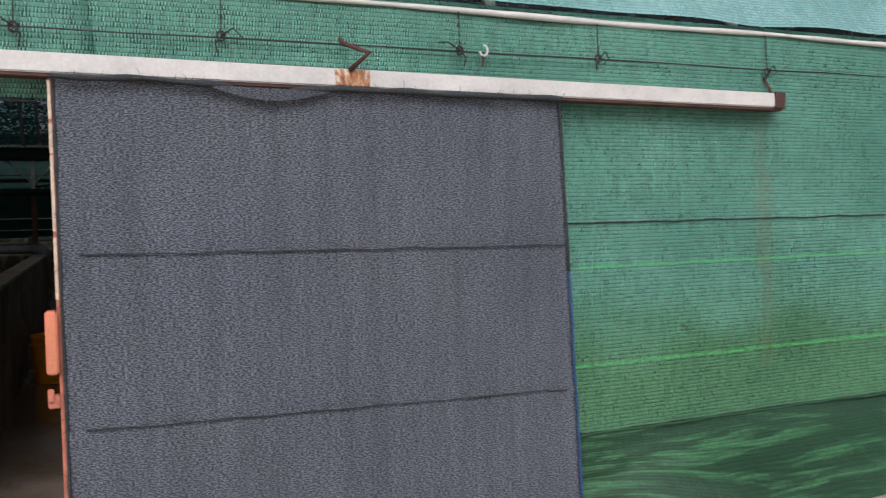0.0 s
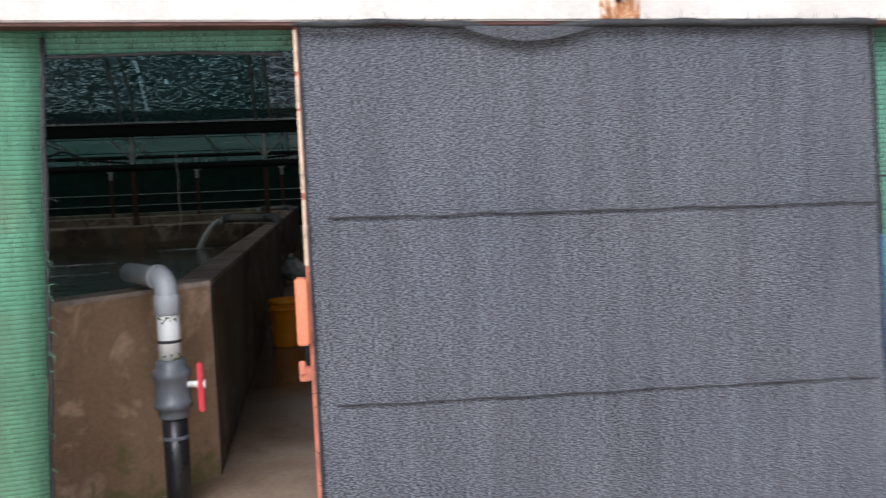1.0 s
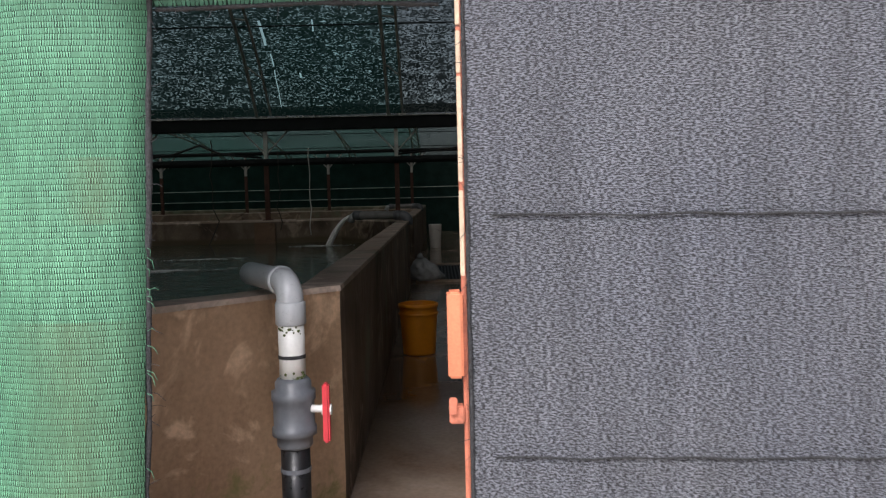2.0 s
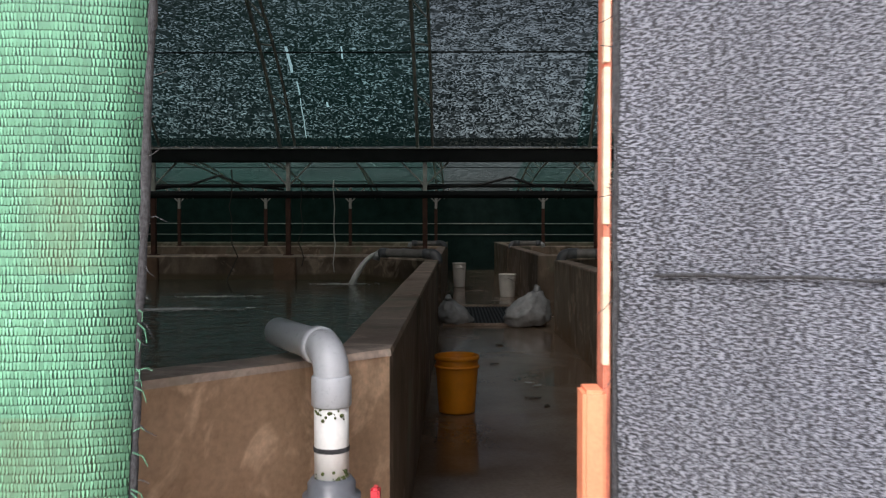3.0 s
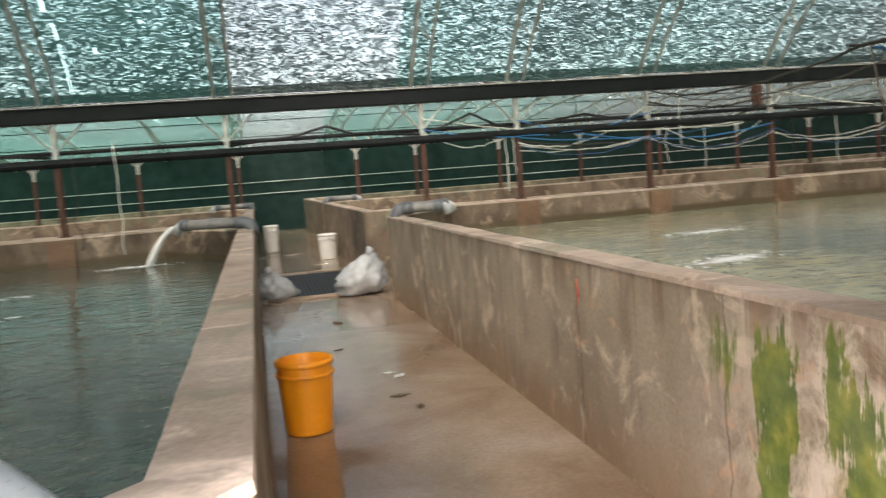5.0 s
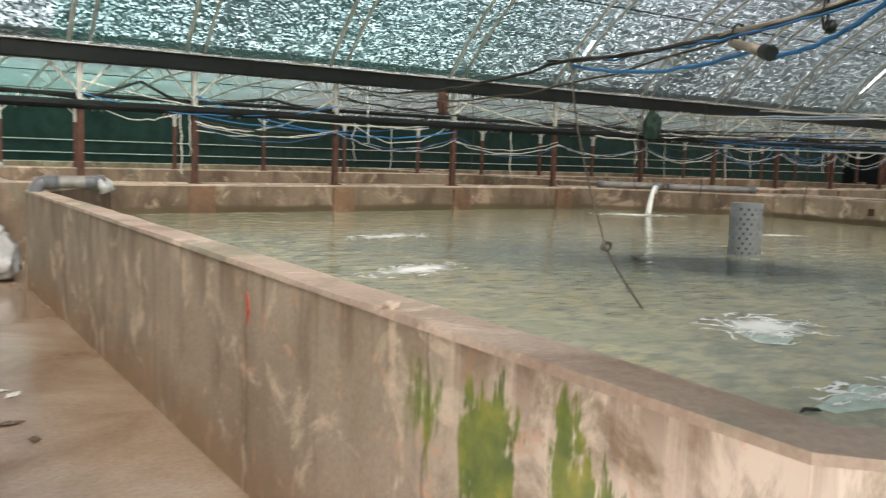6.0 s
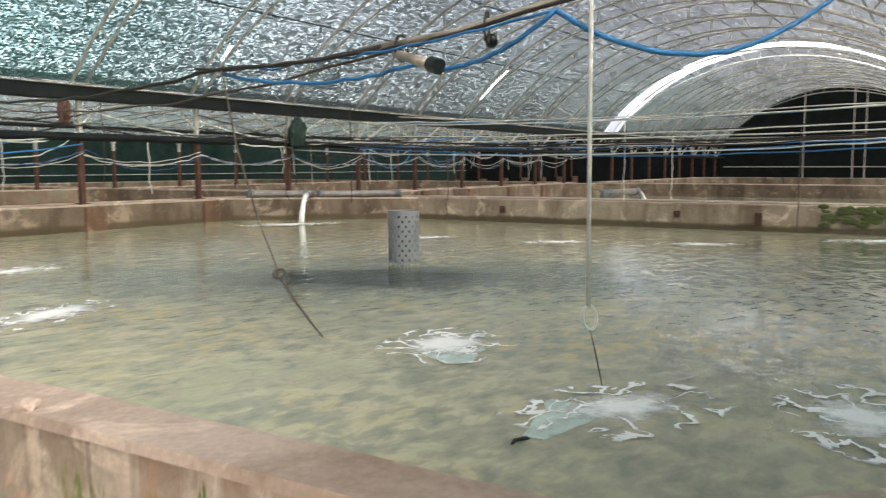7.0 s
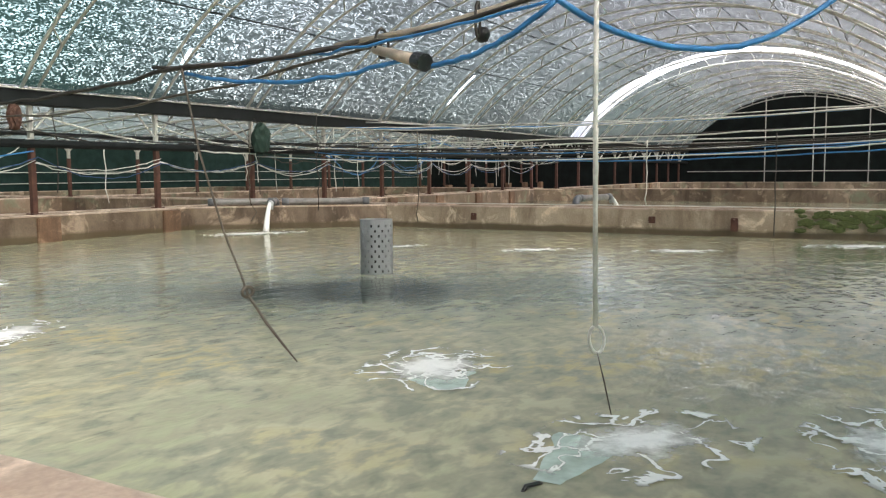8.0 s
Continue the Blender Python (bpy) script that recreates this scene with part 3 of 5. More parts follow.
net_wall("wall_south_1", 0.34, 9.0, 0.0, 2.2, GREEN, "green knitted shade net stretched on the shed front", 1)
net_wall("wall_south_2", -12.8, -0.60, 0.0, 2.2, GREEN_PALE, "pale green knitted net with a rolled edge by the opening", 7, roll=0.05, slope=0.05)
net_wall("wall_south_3", -0.6, 0.35, 1.75, 2.2, GREEN, "strip of green net above the opening", 13)
net_wall("wall_south_4", 9.0, X_E, 0.0, 2.2, GREEN, "green knitted shade net stretched on the shed front", 21)


def hem(name, pts, r, material, label, cat="hem", seed=0, fuzz=0):
    """A wrinkled hem or seam cord, with frayed threads."""
    t = thing(name, label, cat)
    rnd = random.Random(seed)
    part("cord", tube(pts, [r * rnd.uniform(0.7, 1.3) for _ in pts], 7), material, t, smooth=True)
    if fuzz:
        bm = bmesh.new()
        for _ in range(fuzz):
            p = pts[rnd.randrange(len(pts))]
            d = Vector((rnd.uniform(-1, 1), rnd.uniform(-0.6, 0.1), rnd.uniform(-0.6, 0.8))).normalized() * rnd.uniform(0.015, 0.05)
            mid = p + d * 0.5 + Vector((0, 0, rnd.uniform(-0.008, 0.01)))
            tube([p, mid, p + d], [0.0012, 0.001, 0.0005], 4, bm)
        ob = part("frayed_thread", bm, material, t)
        ob["kind"] = "stuff"
    return t


def line_x(x0, x1, z0, z1, y, seed, n=60, wav=0.004):
    return [Vector((x0 + (x1 - x0) * i / n, y + ripple(x0 + (x1 - x0) * i / n, z0, 1) * 0 + wav * noise.noise(Vector((i * 0.4, seed, 1))), z0 + (z1 - z0) * i / n + wav * noise.noise(Vector((i * 0.5, seed, 9))))) for i in range(n + 1)]


def on_net(x0, x1, z, seed, n=80, off=-0.006):
    return [Vector((x, WALL_Y + ripple(x, z, 1) + off, z + 0.006 * noise.noise(Vector((x * 5, seed, 9))) + 0.004 * noise.noise(Vector((x * 19, seed, 2))))) for x in (x0 + (x1 - x0) * i / n for i in range(n + 1))]


hem("net_seam", on_net(2.2, 9, 1.26, 3, 300), 0.0032, BLACK_EDGE, "dark stitched seam across the green net", "seam")
hem("net_seam", on_net(2.2, 9, 0.30, 5, 300), 0.0038, BLACK_EDGE, "dark stitched seam low on the green net", "seam")
hem("net_seam", [Vector((x, WALL_Y - 0.012 + ripple(x, 1.34, 7), 1.33 + 0.01 * noise.noise(Vector((x * 4, 2, 2))))) for x in (-3.5 + 2.68 * i / 40 for i in range(41))], 0.004, GREEN_PALE, "puckered seam in the pale green net", "seam")
hem("net_edge", [Vector((-0.597 - 0.05 * (1.3 - z) + 0.008 * noise.noise(Vector((z * 5, 1, 1))), WALL_Y - 0.004, z)) for z in (1.8 * i / 50 for i in range(51))], 0.008, BLACK_EDGE, "frayed black hem of the green net beside the opening", "hem", 4, 60)
hem("net_edge", [Vector((x, WALL_Y + 0.004, 1.745 + 0.012 * noise.noise(Vector((x * 3, 4, 1))))) for x in (-0.56 + 0.72 * i / 30 for i in range(31))], 0.006, BLACK_EDGE, "ragged lower hem of the net over the opening", "hem", 9, 20)

skirt = thing("net_skirt", "dark creased green net skirt lying out on the ground", "net skirt")
part("cloth", sheet(150, 14, lambda a, b: (Vector((2.26 + 6.7 * a, WALL_Y - 0.012 - (0.03 + 0.50 * min(1.0, max(0.0, (6.7 * a - 0.05) / 0.6)) ** 2) * (1 - b) ** 1.6 + 0.035 * (1 - b) * noise.noise(Vector((a * 9, b * 5, 2))) + 0.02 * (1 - b * b) * noise.noise(Vector((a * 30, b * 14, 7))), 0.30 * b - 0.008)), (7 * a, 0.42 * b - 2))), SKIRT, skirt, smooth=True)
part("hem", tube(on_net(2.26, 8.9, 0.296, 8, 90, -0.02), 0.006, 6), SKIRT, skirt, "stitched top hem", True)

rnd = random.Random(8)
bm = bmesh.new()
for _ in range(14):
    zz = rnd.uniform(0.75, 1.15) if rnd.random() < 0.6 else rnd.uniform(0.1, 1.7)
    p = Vector((-0.597 - 0.05 * (1.3 - zz), WALL_Y - 0.012, zz))
    q = Vector((rnd.uniform(0.2, 1), rnd.uniform(-0.5, 0), rnd.uniform(-1, 0.2))).normalized() * rnd.uniform(0.015, 0.045)
    tube([p, p + q * 0.5 + Vector((0.004, 0, 0.006)), p + q], [0.0013, 0.0011, 0.0006], 4, bm)
tagged(obj("loose_thread", bm, GREEN_PALE), "loose pale green threads at the net edge", "thread", kind="stuff")

# ---- sliding door ----
door = thing("sliding_door", "sliding door of black shade net on a timber frame, pushed open", "door")
DY = 3.39


def door_cloth(a, b):
    z = 0.02 + 1.81 * b
    x = 0.216 + (2.29 - 0.09 * b - 0.216) * a
    y = DY - 0.012 + 0.5 * ripple(x, z, 30)
    d1, d2 = z - (1.205 - 0.016 * x), z - (0.595 - 0.027 * x)
    for d in (d1, d2):
        y += 0.003 * math.exp(-(d / 0.010) ** 2) - 0.002 * math.exp(-((d + 0.02) / 0.015) ** 2)
    return Vector((x, y, z)), (x, z)


cloth = part("net_cover", sheet(90, 150, door_cloth), BLACK_NET, door, "charcoal black knitted shade net with two creased seams", True)
so = cloth.modifiers.new("thick", "SOLIDIFY")
so.thickness = 0.005
for z0, k, s in ((1.205, -0.016, 3), (0.595, -0.027, 6)):
    pts = [Vector((x, DY - 0.020 + 0.5 * ripple(x, z0, 30), z0 + k * x + 0.007 * noise.noise(Vector((x * 7, s, 1))))) for x in (0.28 + 1.94 * i / 90 for i in range(91))]
    part("seam", tube(pts, [0.0035 + 0.002 * noise.noise(p * 14) for p in pts], 6), BLACK_EDGE, cloth, smooth=True)
stile = part("stile", box(0.200, 0.212, DY - 0.012, DY + 0.055, 0.02, 1.83, 0.004), TIMBER, door, "red-brown timber with bare streaks")
part("stile", box(2.13, 2.17, DY + 0.0, DY + 0.03, 0.02, 1.83, 0.004), TIMBER, door)
part("rail", box(0.2, 2.128, DY + 0.0, DY + 0.03, 1.75, 1.8, 0.004), TIMBER, door)
part("rail", box(0.2, 2.128, DY + 0.0, DY + 0.03, 0.03, 0.08, 0.004), TIMBER, door)
rnd = random.Random(12)
bm = bmesh.new()
z = 1.05
while z < 1.8:
    h = rnd.uniform(0.10, 0.34)
    box(0.1985, 0.209, DY - 0.0145, DY + 0.008, z, min(z + h, 1.8), 0.001, bm)
    z += h + rnd.uniform(0.004, 0.03)
part("bare_streak", bm, BARE_TIMBER, stile, "paint worn off to pale wood")
pts = [Vector((0.218 + 0.004 * noise.noise(Vector((1, zz * 9, 1))), DY - 0.016, zz)) for zz in (0.02 + 1.82 * i / 70 for i in range(71))]
part("hem", tube(pts, [0.0055 + 0.003 * noise.noise(p * 11) for p in pts], 7), BLACK_EDGE, cloth, "rolled black hem", True)
pts = [Vector((x, DY - 0.042 - 0.006 * noise.noise(Vector((x * 4, 3, 3))), 1.814 - 0.008 * x + 0.010 * noise.noise(Vector((x * 5, 1, 6))) - 0.03 * math.exp(-((x - 0.93) / 0.13) ** 2))) for x in (0.2 + 2.0 * i / 100 for i in range(101))]
part("hem", tube(pts, [0.011 + 0.006 * noise.noise(p * 9) for p in pts], 8), BLACK_EDGE, cloth, "ragged top hem", True)
bm = bmesh.new()
rnd = random.Random(5)
for _ in range(130):
    p = pts[rnd.randrange(len(pts))] if rnd.random() < 0.6 else Vector((0.216, DY - 0.02, rnd.uniform(0.1, 1.8)))
    d = Vector((rnd.uniform(-1, 1), rnd.uniform(-0.5, 0), rnd.uniform(0, 1.2) if p.z > 1.75 else rnd.uniform(-1, 1))).normalized() * rnd.uniform(0.012, 0.045)
    tube([p, p + d * 0.6 + Vector((0.003, 0, 0)), p + d], [0.0011, 0.0009, 0.0005], 4, bm)
part("frayed_thread", bm, BLACK_EDGE, cloth)["kind"] = "stuff"
pts = [Vector((2.2 + 0.09 * (1 - zz / 1.83) + 0.006 * noise.noise(Vector((zz * 4, 1, 1))), DY - 0.02, zz)) for zz in (0.02 + 1.8 * i / 40 for i in range(41))]
part("edge_rope", tube(pts[:24], 0.005, 6), ROPE_BLUE, cloth, "blue rope edging", True)
part("hem", tube(pts[23:], 0.0065, 6), BLACK_EDGE, cloth, smooth=True)
fold = sheet(24, 6, lambda a, b: (Vector((0.72 + 0.46 * a, DY - 0.05 - 0.012 * math.sin(math.pi * a) * (1 - b), 1.798 - 0.008 * a - 0.045 * math.sin(math.pi * a) * b)), (0.46 * a, 0.06 * b)))
part("fold", fold, BLACK_NET, cloth, "flap of net folded over at the top", True)
part("handle", box(0.162, 0.201, DY - 0.04, DY + 0.03, 0.795, 1.012, 0.006), ORANGE_WOOD, door, "orange painted wooden grip")
bm = box(0.162, 0.201, DY - 0.02, DY + 0.02, 0.675, 0.72, 0.004)
box(0.162, 0.182, DY - 0.03, DY - 0.02, 0.70, 0.745, 0.003, bm)
part("latch_block", bm, TIMBER, door, "chipped wooden catch")

# ---- rail over the door, wire and ties ----
rail = thing("door_rail", "chipped cream-painted steel door rail with rust", "rail")
rail.rotation_euler = (0, 0.008, 0)
bm = box(-0.95, 3.45, 3.360, 3.440, 1.825, 1.895, 0.005)
bar = part("bar", bm, CREAM, rail)
part("lip", box(-0.95, 3.45, 3.367, 3.435, 1.812, 1.824, 0.002), RUST, rail, "rusty underside")
part("rust_patch", box(1.19, 1.33, 3.3575, 3.366, 1.828, 1.893, 0.002), FLAKING, bar, "rust breaking through the paint")
part("rust_patch", box(3.39, 3.456, 3.355, 3.445, 1.822, 1.898, 0.003), RUST, bar, "rusted end")
part("rust_patch", box(-0.80, -0.70, 3.355, 3.363, 1.828, 1.893, 0.002), FLAKING, bar)
part("hanger", tube([(1.235, 3.430, 2.02), (1.235, 3.400, 2.0), (1.31, 3.3, 1.95), (1.25, 3.360, 1.89)], 0.011, 8), RUST, rail, "bent rusty hanger hook", True)
part("hanger", tube([(3.4, 3.440, 1.98), (3.4, 3.410, 1.93), (3.41, 3.400, 1.89)], 0.008, 7), RUST, rail, smooth=True)
hem("stay_wire", sag((-3.2, 3.430, 1.97), (9, 3.430, 1.975), -0.02, 40, 0.003, 2), 0.0035, WIRE, "thin steel wire laced through the net", "wire")


def tie(x, z, seed):
    rnd = random.Random(seed)
    t = thing("cord_tie", "knotted dark cord tying the net to the wire", "tie", "ties along the wire")
    pts = [(x + 0.014 * math.cos(a), 3.422 + 0.004 * a / 6, z + 0.018 * math.sin(a)) for a in (k * 0.6 for k in range(13))]
    part("knot", tube(pts, 0.0045, 6), CORD, t, smooth=True)
    a, b = rnd.uniform(-0.06, 0.06), rnd.uniform(0.03, 0.08)
    part("tail", tube([(x, 3.420, z), (x + a * 0.5, 3.415, z - b * 0.4), (x + a * 0.3, 3.420, z - b)], [0.004, 0.0035, 0.002], 5), CORD, t, smooth=True)
    part("tail", tube([(x, 3.420, z), (x - a, 3.415, z + 0.03), (x - a * 1.8, 3.420, z + 0.01 + 0.3 * a)], [0.004, 0.0035, 0.002], 5), CORD, t, smooth=True)
    part("riser", tube([(x, 3.422, z), (x + 0.005, 3.440, 2.17)], 0.003, 5), CORD, t)


for i, (x, z) in enumerate(((0.1, 1.985), (0.79, 1.995), (1.76, 1.995), (2.44, 1.995), (3.42, 1.98), (4.6, 1.98), (-0.9, 1.98), (5.8, 1.98))):
    tie(x, z, i)
hk = thing("wire_hook", "small pale metal hook on the wire", "hook")
part("ring", tube([(1.87 + 0.018 * math.sin(a), 3.420, 2.0 + 0.022 * math.cos(a)) for a in (k * 0.5 for k in range(10))], 0.005, 6), PALE_CORD, hk, smooth=True)
part("pin", tube([(1.865, 3.420, 1.985), (1.862, 3.418, 1.93)], 0.004, 6), RUST, hk)
hem("eaves_batten", [Vector((x, 3.445, 2.165 + 0.012 * noise.noise(Vector((x, 1, 1))))) for x in (-4 + 13 * i / 60 for i in range(61))], 0.012, CREAM, "thin pale batten along the eaves", "batten")

# ---- roof ----


def arc(y0, y1, s0, s1, rise, drop=0.0):
    """Point of a vault between two springings; t from 0 to 1."""
    half = (y1 - y0) / 2
    big = (half * half + rise * rise) / (2 * rise)

    def at(t):
        y = y0 + (y1 - y0) * t
        h = math.sqrt(max(0, big * big - (y - (y0 + y1) / 2) ** 2)) - (big - rise)
        return Vector((0, y, s0 + (s1 - s0) * t + h - drop * min(1.0, 5 * t * (1 - t))))
    return at


VAULTS = ((3.47, BACK_Y, 2.2, 2.46, 2.6), (BACK_Y, FAR_Y, 2.46, 2.3, 0.75))
FILM_X = (26.5, 27.7)


def vault_sheet(v, x0, x1, nx, material, name, label):
    f = arc(*v)
    length = (v[1] - v[0]) * 1.15

    def place(a, b):
        x = x0 + (x1 - x0) * a
        p = f(b)
        return Vector((x, p.y, p.z + 0.05 + 0.02 * noise.noise(Vector((x * 1.2, p.y * 1.3, 3))))), (x, length * b)
    return tagged(obj(name, sheet(nx, 36, place), material, smooth=True), label, "roof", kind="structure")


vault_sheet(VAULTS[0], X_W, FILM_X[0], 90, ROOF_NET, "roof_1", "arched roof of old green and black shade net, full of pin-holes")
vault_sheet(VAULTS[0], FILM_X[0], FILM_X[1], 6, FILM, "roof_2", "arched strip of clear white plastic film in the roof")
vault_sheet(VAULTS[0], FILM_X[1], X_E, 30, ROOF_NET, "roof_3", "arched roof of old shade net")
vault_sheet(VAULTS[1], X_W, X_E, 100, ROOF_NET, "roof_4", "second arched roof of shade net behind the gutter")


eaves = sheet(160, 5, lambda a, b: (Vector((-6 + 16 * a, arc(*VAULTS[0])(0.05 * b).y - 0.05 + 0.012 * noise.noise(Vector((a * 40, b * 3, 1))), arc(*VAULTS[0])(0.05 * b).z + 0.07 - (0.06 + 0.02 * noise.noise(Vector((a * 30, 2, 2)))) * (1 - b) ** 3 + 0.02 * noise.noise(Vector((a * 24, b * 4, 6))))), (16 * a, 0.9 * b)))
tagged(obj("roof_edge", eaves, EAVES, smooth=True), "pale teal net lapped over the eaves", "roof", kind="structure")


def truss(v, x, drop=0.24):
    f, g = arc(*v), arc(*v, drop)
    t = thing("roof_truss", "slender grey steel tube roof arch with short webs", "roof truss", "roof arches", (x, 0, 0))
    part("outer_chord", tube([f(i / 40) + Vector((-0.11, 0, 0)) for i in range(41)], 0.026, 7), STEEL, t, smooth=True)
    part("inner_chord", tube([g(0.005 + 0.99 * i / 40) + Vector((0.11, 0, 0)) for i in range(41)], 0.021, 7), STEEL, t, smooth=True)
    for i in range(1, 16):
        a, b = f(i / 16) + Vector((-0.11, 0, 0)), g(i / 16 + (0.012 if i % 2 else -0.012)) + Vector((0.11, 0, 0))
        part("web", tube([a, b], 0.012, 5), STEEL, t)
    return t


POST_X = [-10.6, -8.6, -6.55, -4.5, -2.5, -0.48, 2.04, 3.36, 5.29, 7.25, 9.26, 11.31, 13.31] + [15.3 + 2 * i for i in range(14)]
first = truss(VAULTS[0], POST_X[0])
for x in POST_X[1:]:
    copy_thing(first, pose(x, 0, 0))
second = truss(VAULTS[1], POST_X[0])
for x in POST_X[1:]:
    copy_thing(second, pose(x, 0, 0))

for v, n in ((VAULTS[0], 9), (VAULTS[1], 7)):
    f = arc(*v)
    for i in range(1, n):
        p = f(i / n)
        t = thing("purlin", "thin dark steel rod along the roof net", "purlin", "roof rods")
        part("rod", tube([(X_W, p.y, p.z + 0.03), (14, p.y, p.z + 0.02), (X_E, p.y, p.z + 0.03)], 0.011, 6), BLACK_STEEL, t)

gut = thing("gutter_beam", "long black steel gutter beam between the two vaults", "beam")
part("trough", box(X_W, X_E, BACK_Y - 0.10, BACK_Y + 0.10, 2.28, 2.46, 0.01), BLACK_STEEL, gut)
part("flange", box(X_W, X_E, BACK_Y - 0.13, BACK_Y + 0.13, 2.462, 2.475, 0.003), STEEL, gut)
low = thing("tie_beam", "dark horizontal pipe below the gutter", "beam")
part("pipe", tube([(X_W, BACK_Y - 0.03, 1.8), (X_E, BACK_Y - 0.03, 1.8)], 0.055, 10), BLACK_STEEL, low)


def post(x):
    t = thing("roof_post", "slim steel post, rust-red below, on the tank wall", "post", "posts under the gutter", (x, BACK_Y, 0))
    low_shaft = part("lower_shaft", box(-0.035, 0.035, -0.035, 0.035, TOP_Z - 0.06, 1.78, 0.004), RUST, t, "rust-red lower length")
    up_shaft = part("upper_shaft", box(-0.03, 0.03, -0.03, 0.03, 1.785, 2.275, 0.004), STEEL, t)
    part("pier", box(-0.16, 0.16, -0.305, -0.1, 0.0, TOP_Z - 0.03, 0.012), PIER, t, "rust-stained concrete pier")
    part("foot", box(-0.07, 0.07, -0.07, 0.07, TOP_Z + 0.001, TOP_Z + 0.014, 0.003), RUST, low_shaft)
    part("brace", tube([(0.03, 0, 1.95), (0.34, 0, 2.27)], 0.014, 6), STEEL, up_shaft)
    part("brace", tube([(-0.03, 0, 1.95), (-0.34, 0, 2.27)], 0.014, 6), STEEL, up_shaft)
    return t


p0 = post(POST_X[0])
for x in POST_X[1:]:
    copy_thing(p0, pose(x, BACK_Y, 0))
zig = thing("gutter_brace", "pair of pale steel braces between gutter and tie beam", "brace", "braces under the gutter", (POST_X[11], BACK_Y - 0.07, 0))
part("bar", tube([(0.05, 0, 1.86), (0.92, 0, 2.275)], 0.022, 6), STEEL, zig)
part("bar", tube([(-0.05, 0, 1.86), (-0.92, 0, 2.275)], 0.022, 6), STEEL, zig)
for x in POST_X[12:]:
    copy_thing(zig, pose(x, BACK_Y - 0.07, 0))

# far walls that close the shed
tagged(obj("wall_north", box(X_W, X_E, FAR_Y, FAR_Y + 0.05, 0, 2.46), DARK_NET), "dark green net curtain closing the far side", "net wall", kind="structure")


def gable(name, x, label):
    bm = bmesh.new()
    for v in VAULTS:
        f = arc(*v)
        ring = [Vector((0, v[0], 0))] + [f(i / 40) + Vector((0, 0, 0.09)) for i in range(41)] + [Vector((0, v[1], 0))]
        a, b = ([bm.verts.new((x + s, p.y, p.z)) for p in ring] for s in (-0.02, 0.02))
        bm.faces.new(a)
        bm.faces.new(b[::-1])
        for k in range(len(ring)):
            bm.faces.new((a[k], a[k - 1], b[k - 1], b[k]))
    bmesh.ops.recalc_face_normals(bm, faces=bm.faces[:])
    tagged(obj(name, bm, BLACK_CURTAIN), label, "net wall", kind="structure")


gable("wall_east", X_E - 0.1, "dark net closing the far end of the vault")
gable("wall_west", X_W + 0.1, "dark net closing the end of the vault")
frame_e = thing("gable_frame", "pale steel frame of uprights and cross rails", "frame")
for y in (4.4, 6.2, 8.0, 8.5, 10.6):
    part("upright", tube([(X_E - 0.3, y, 0), (X_E - 0.3, y, arc(*VAULTS[0])((y - 3.47) / 10.83).z)], 0.026, 7), STEEL, frame_e)
for z in (1.35, 2.75):
    part("cross_rail", tube([(X_E - 0.35, 3.6, z), (X_E - 0.35, 14.2, z)], 0.022, 6), STEEL, frame_e)

# ---- fish tanks ----


def inset(poly, d):
    """A convex polygon, counter-clockwise, moved inwards by d."""
    out, n = [], len(poly)
    for i in range(n):
        a, b, c = Vector(poly[i - 1]), Vector(poly[i]), Vector(poly[(i + 1) % n])
        e, f = (b - a).normalized(), (c - b).normalized()
        m, k = Vector((-e.y, e.x)), Vector((-f.y, f.x))
        out.append(b + (m + k) * d / (1 + m.dot(k)))
    return out


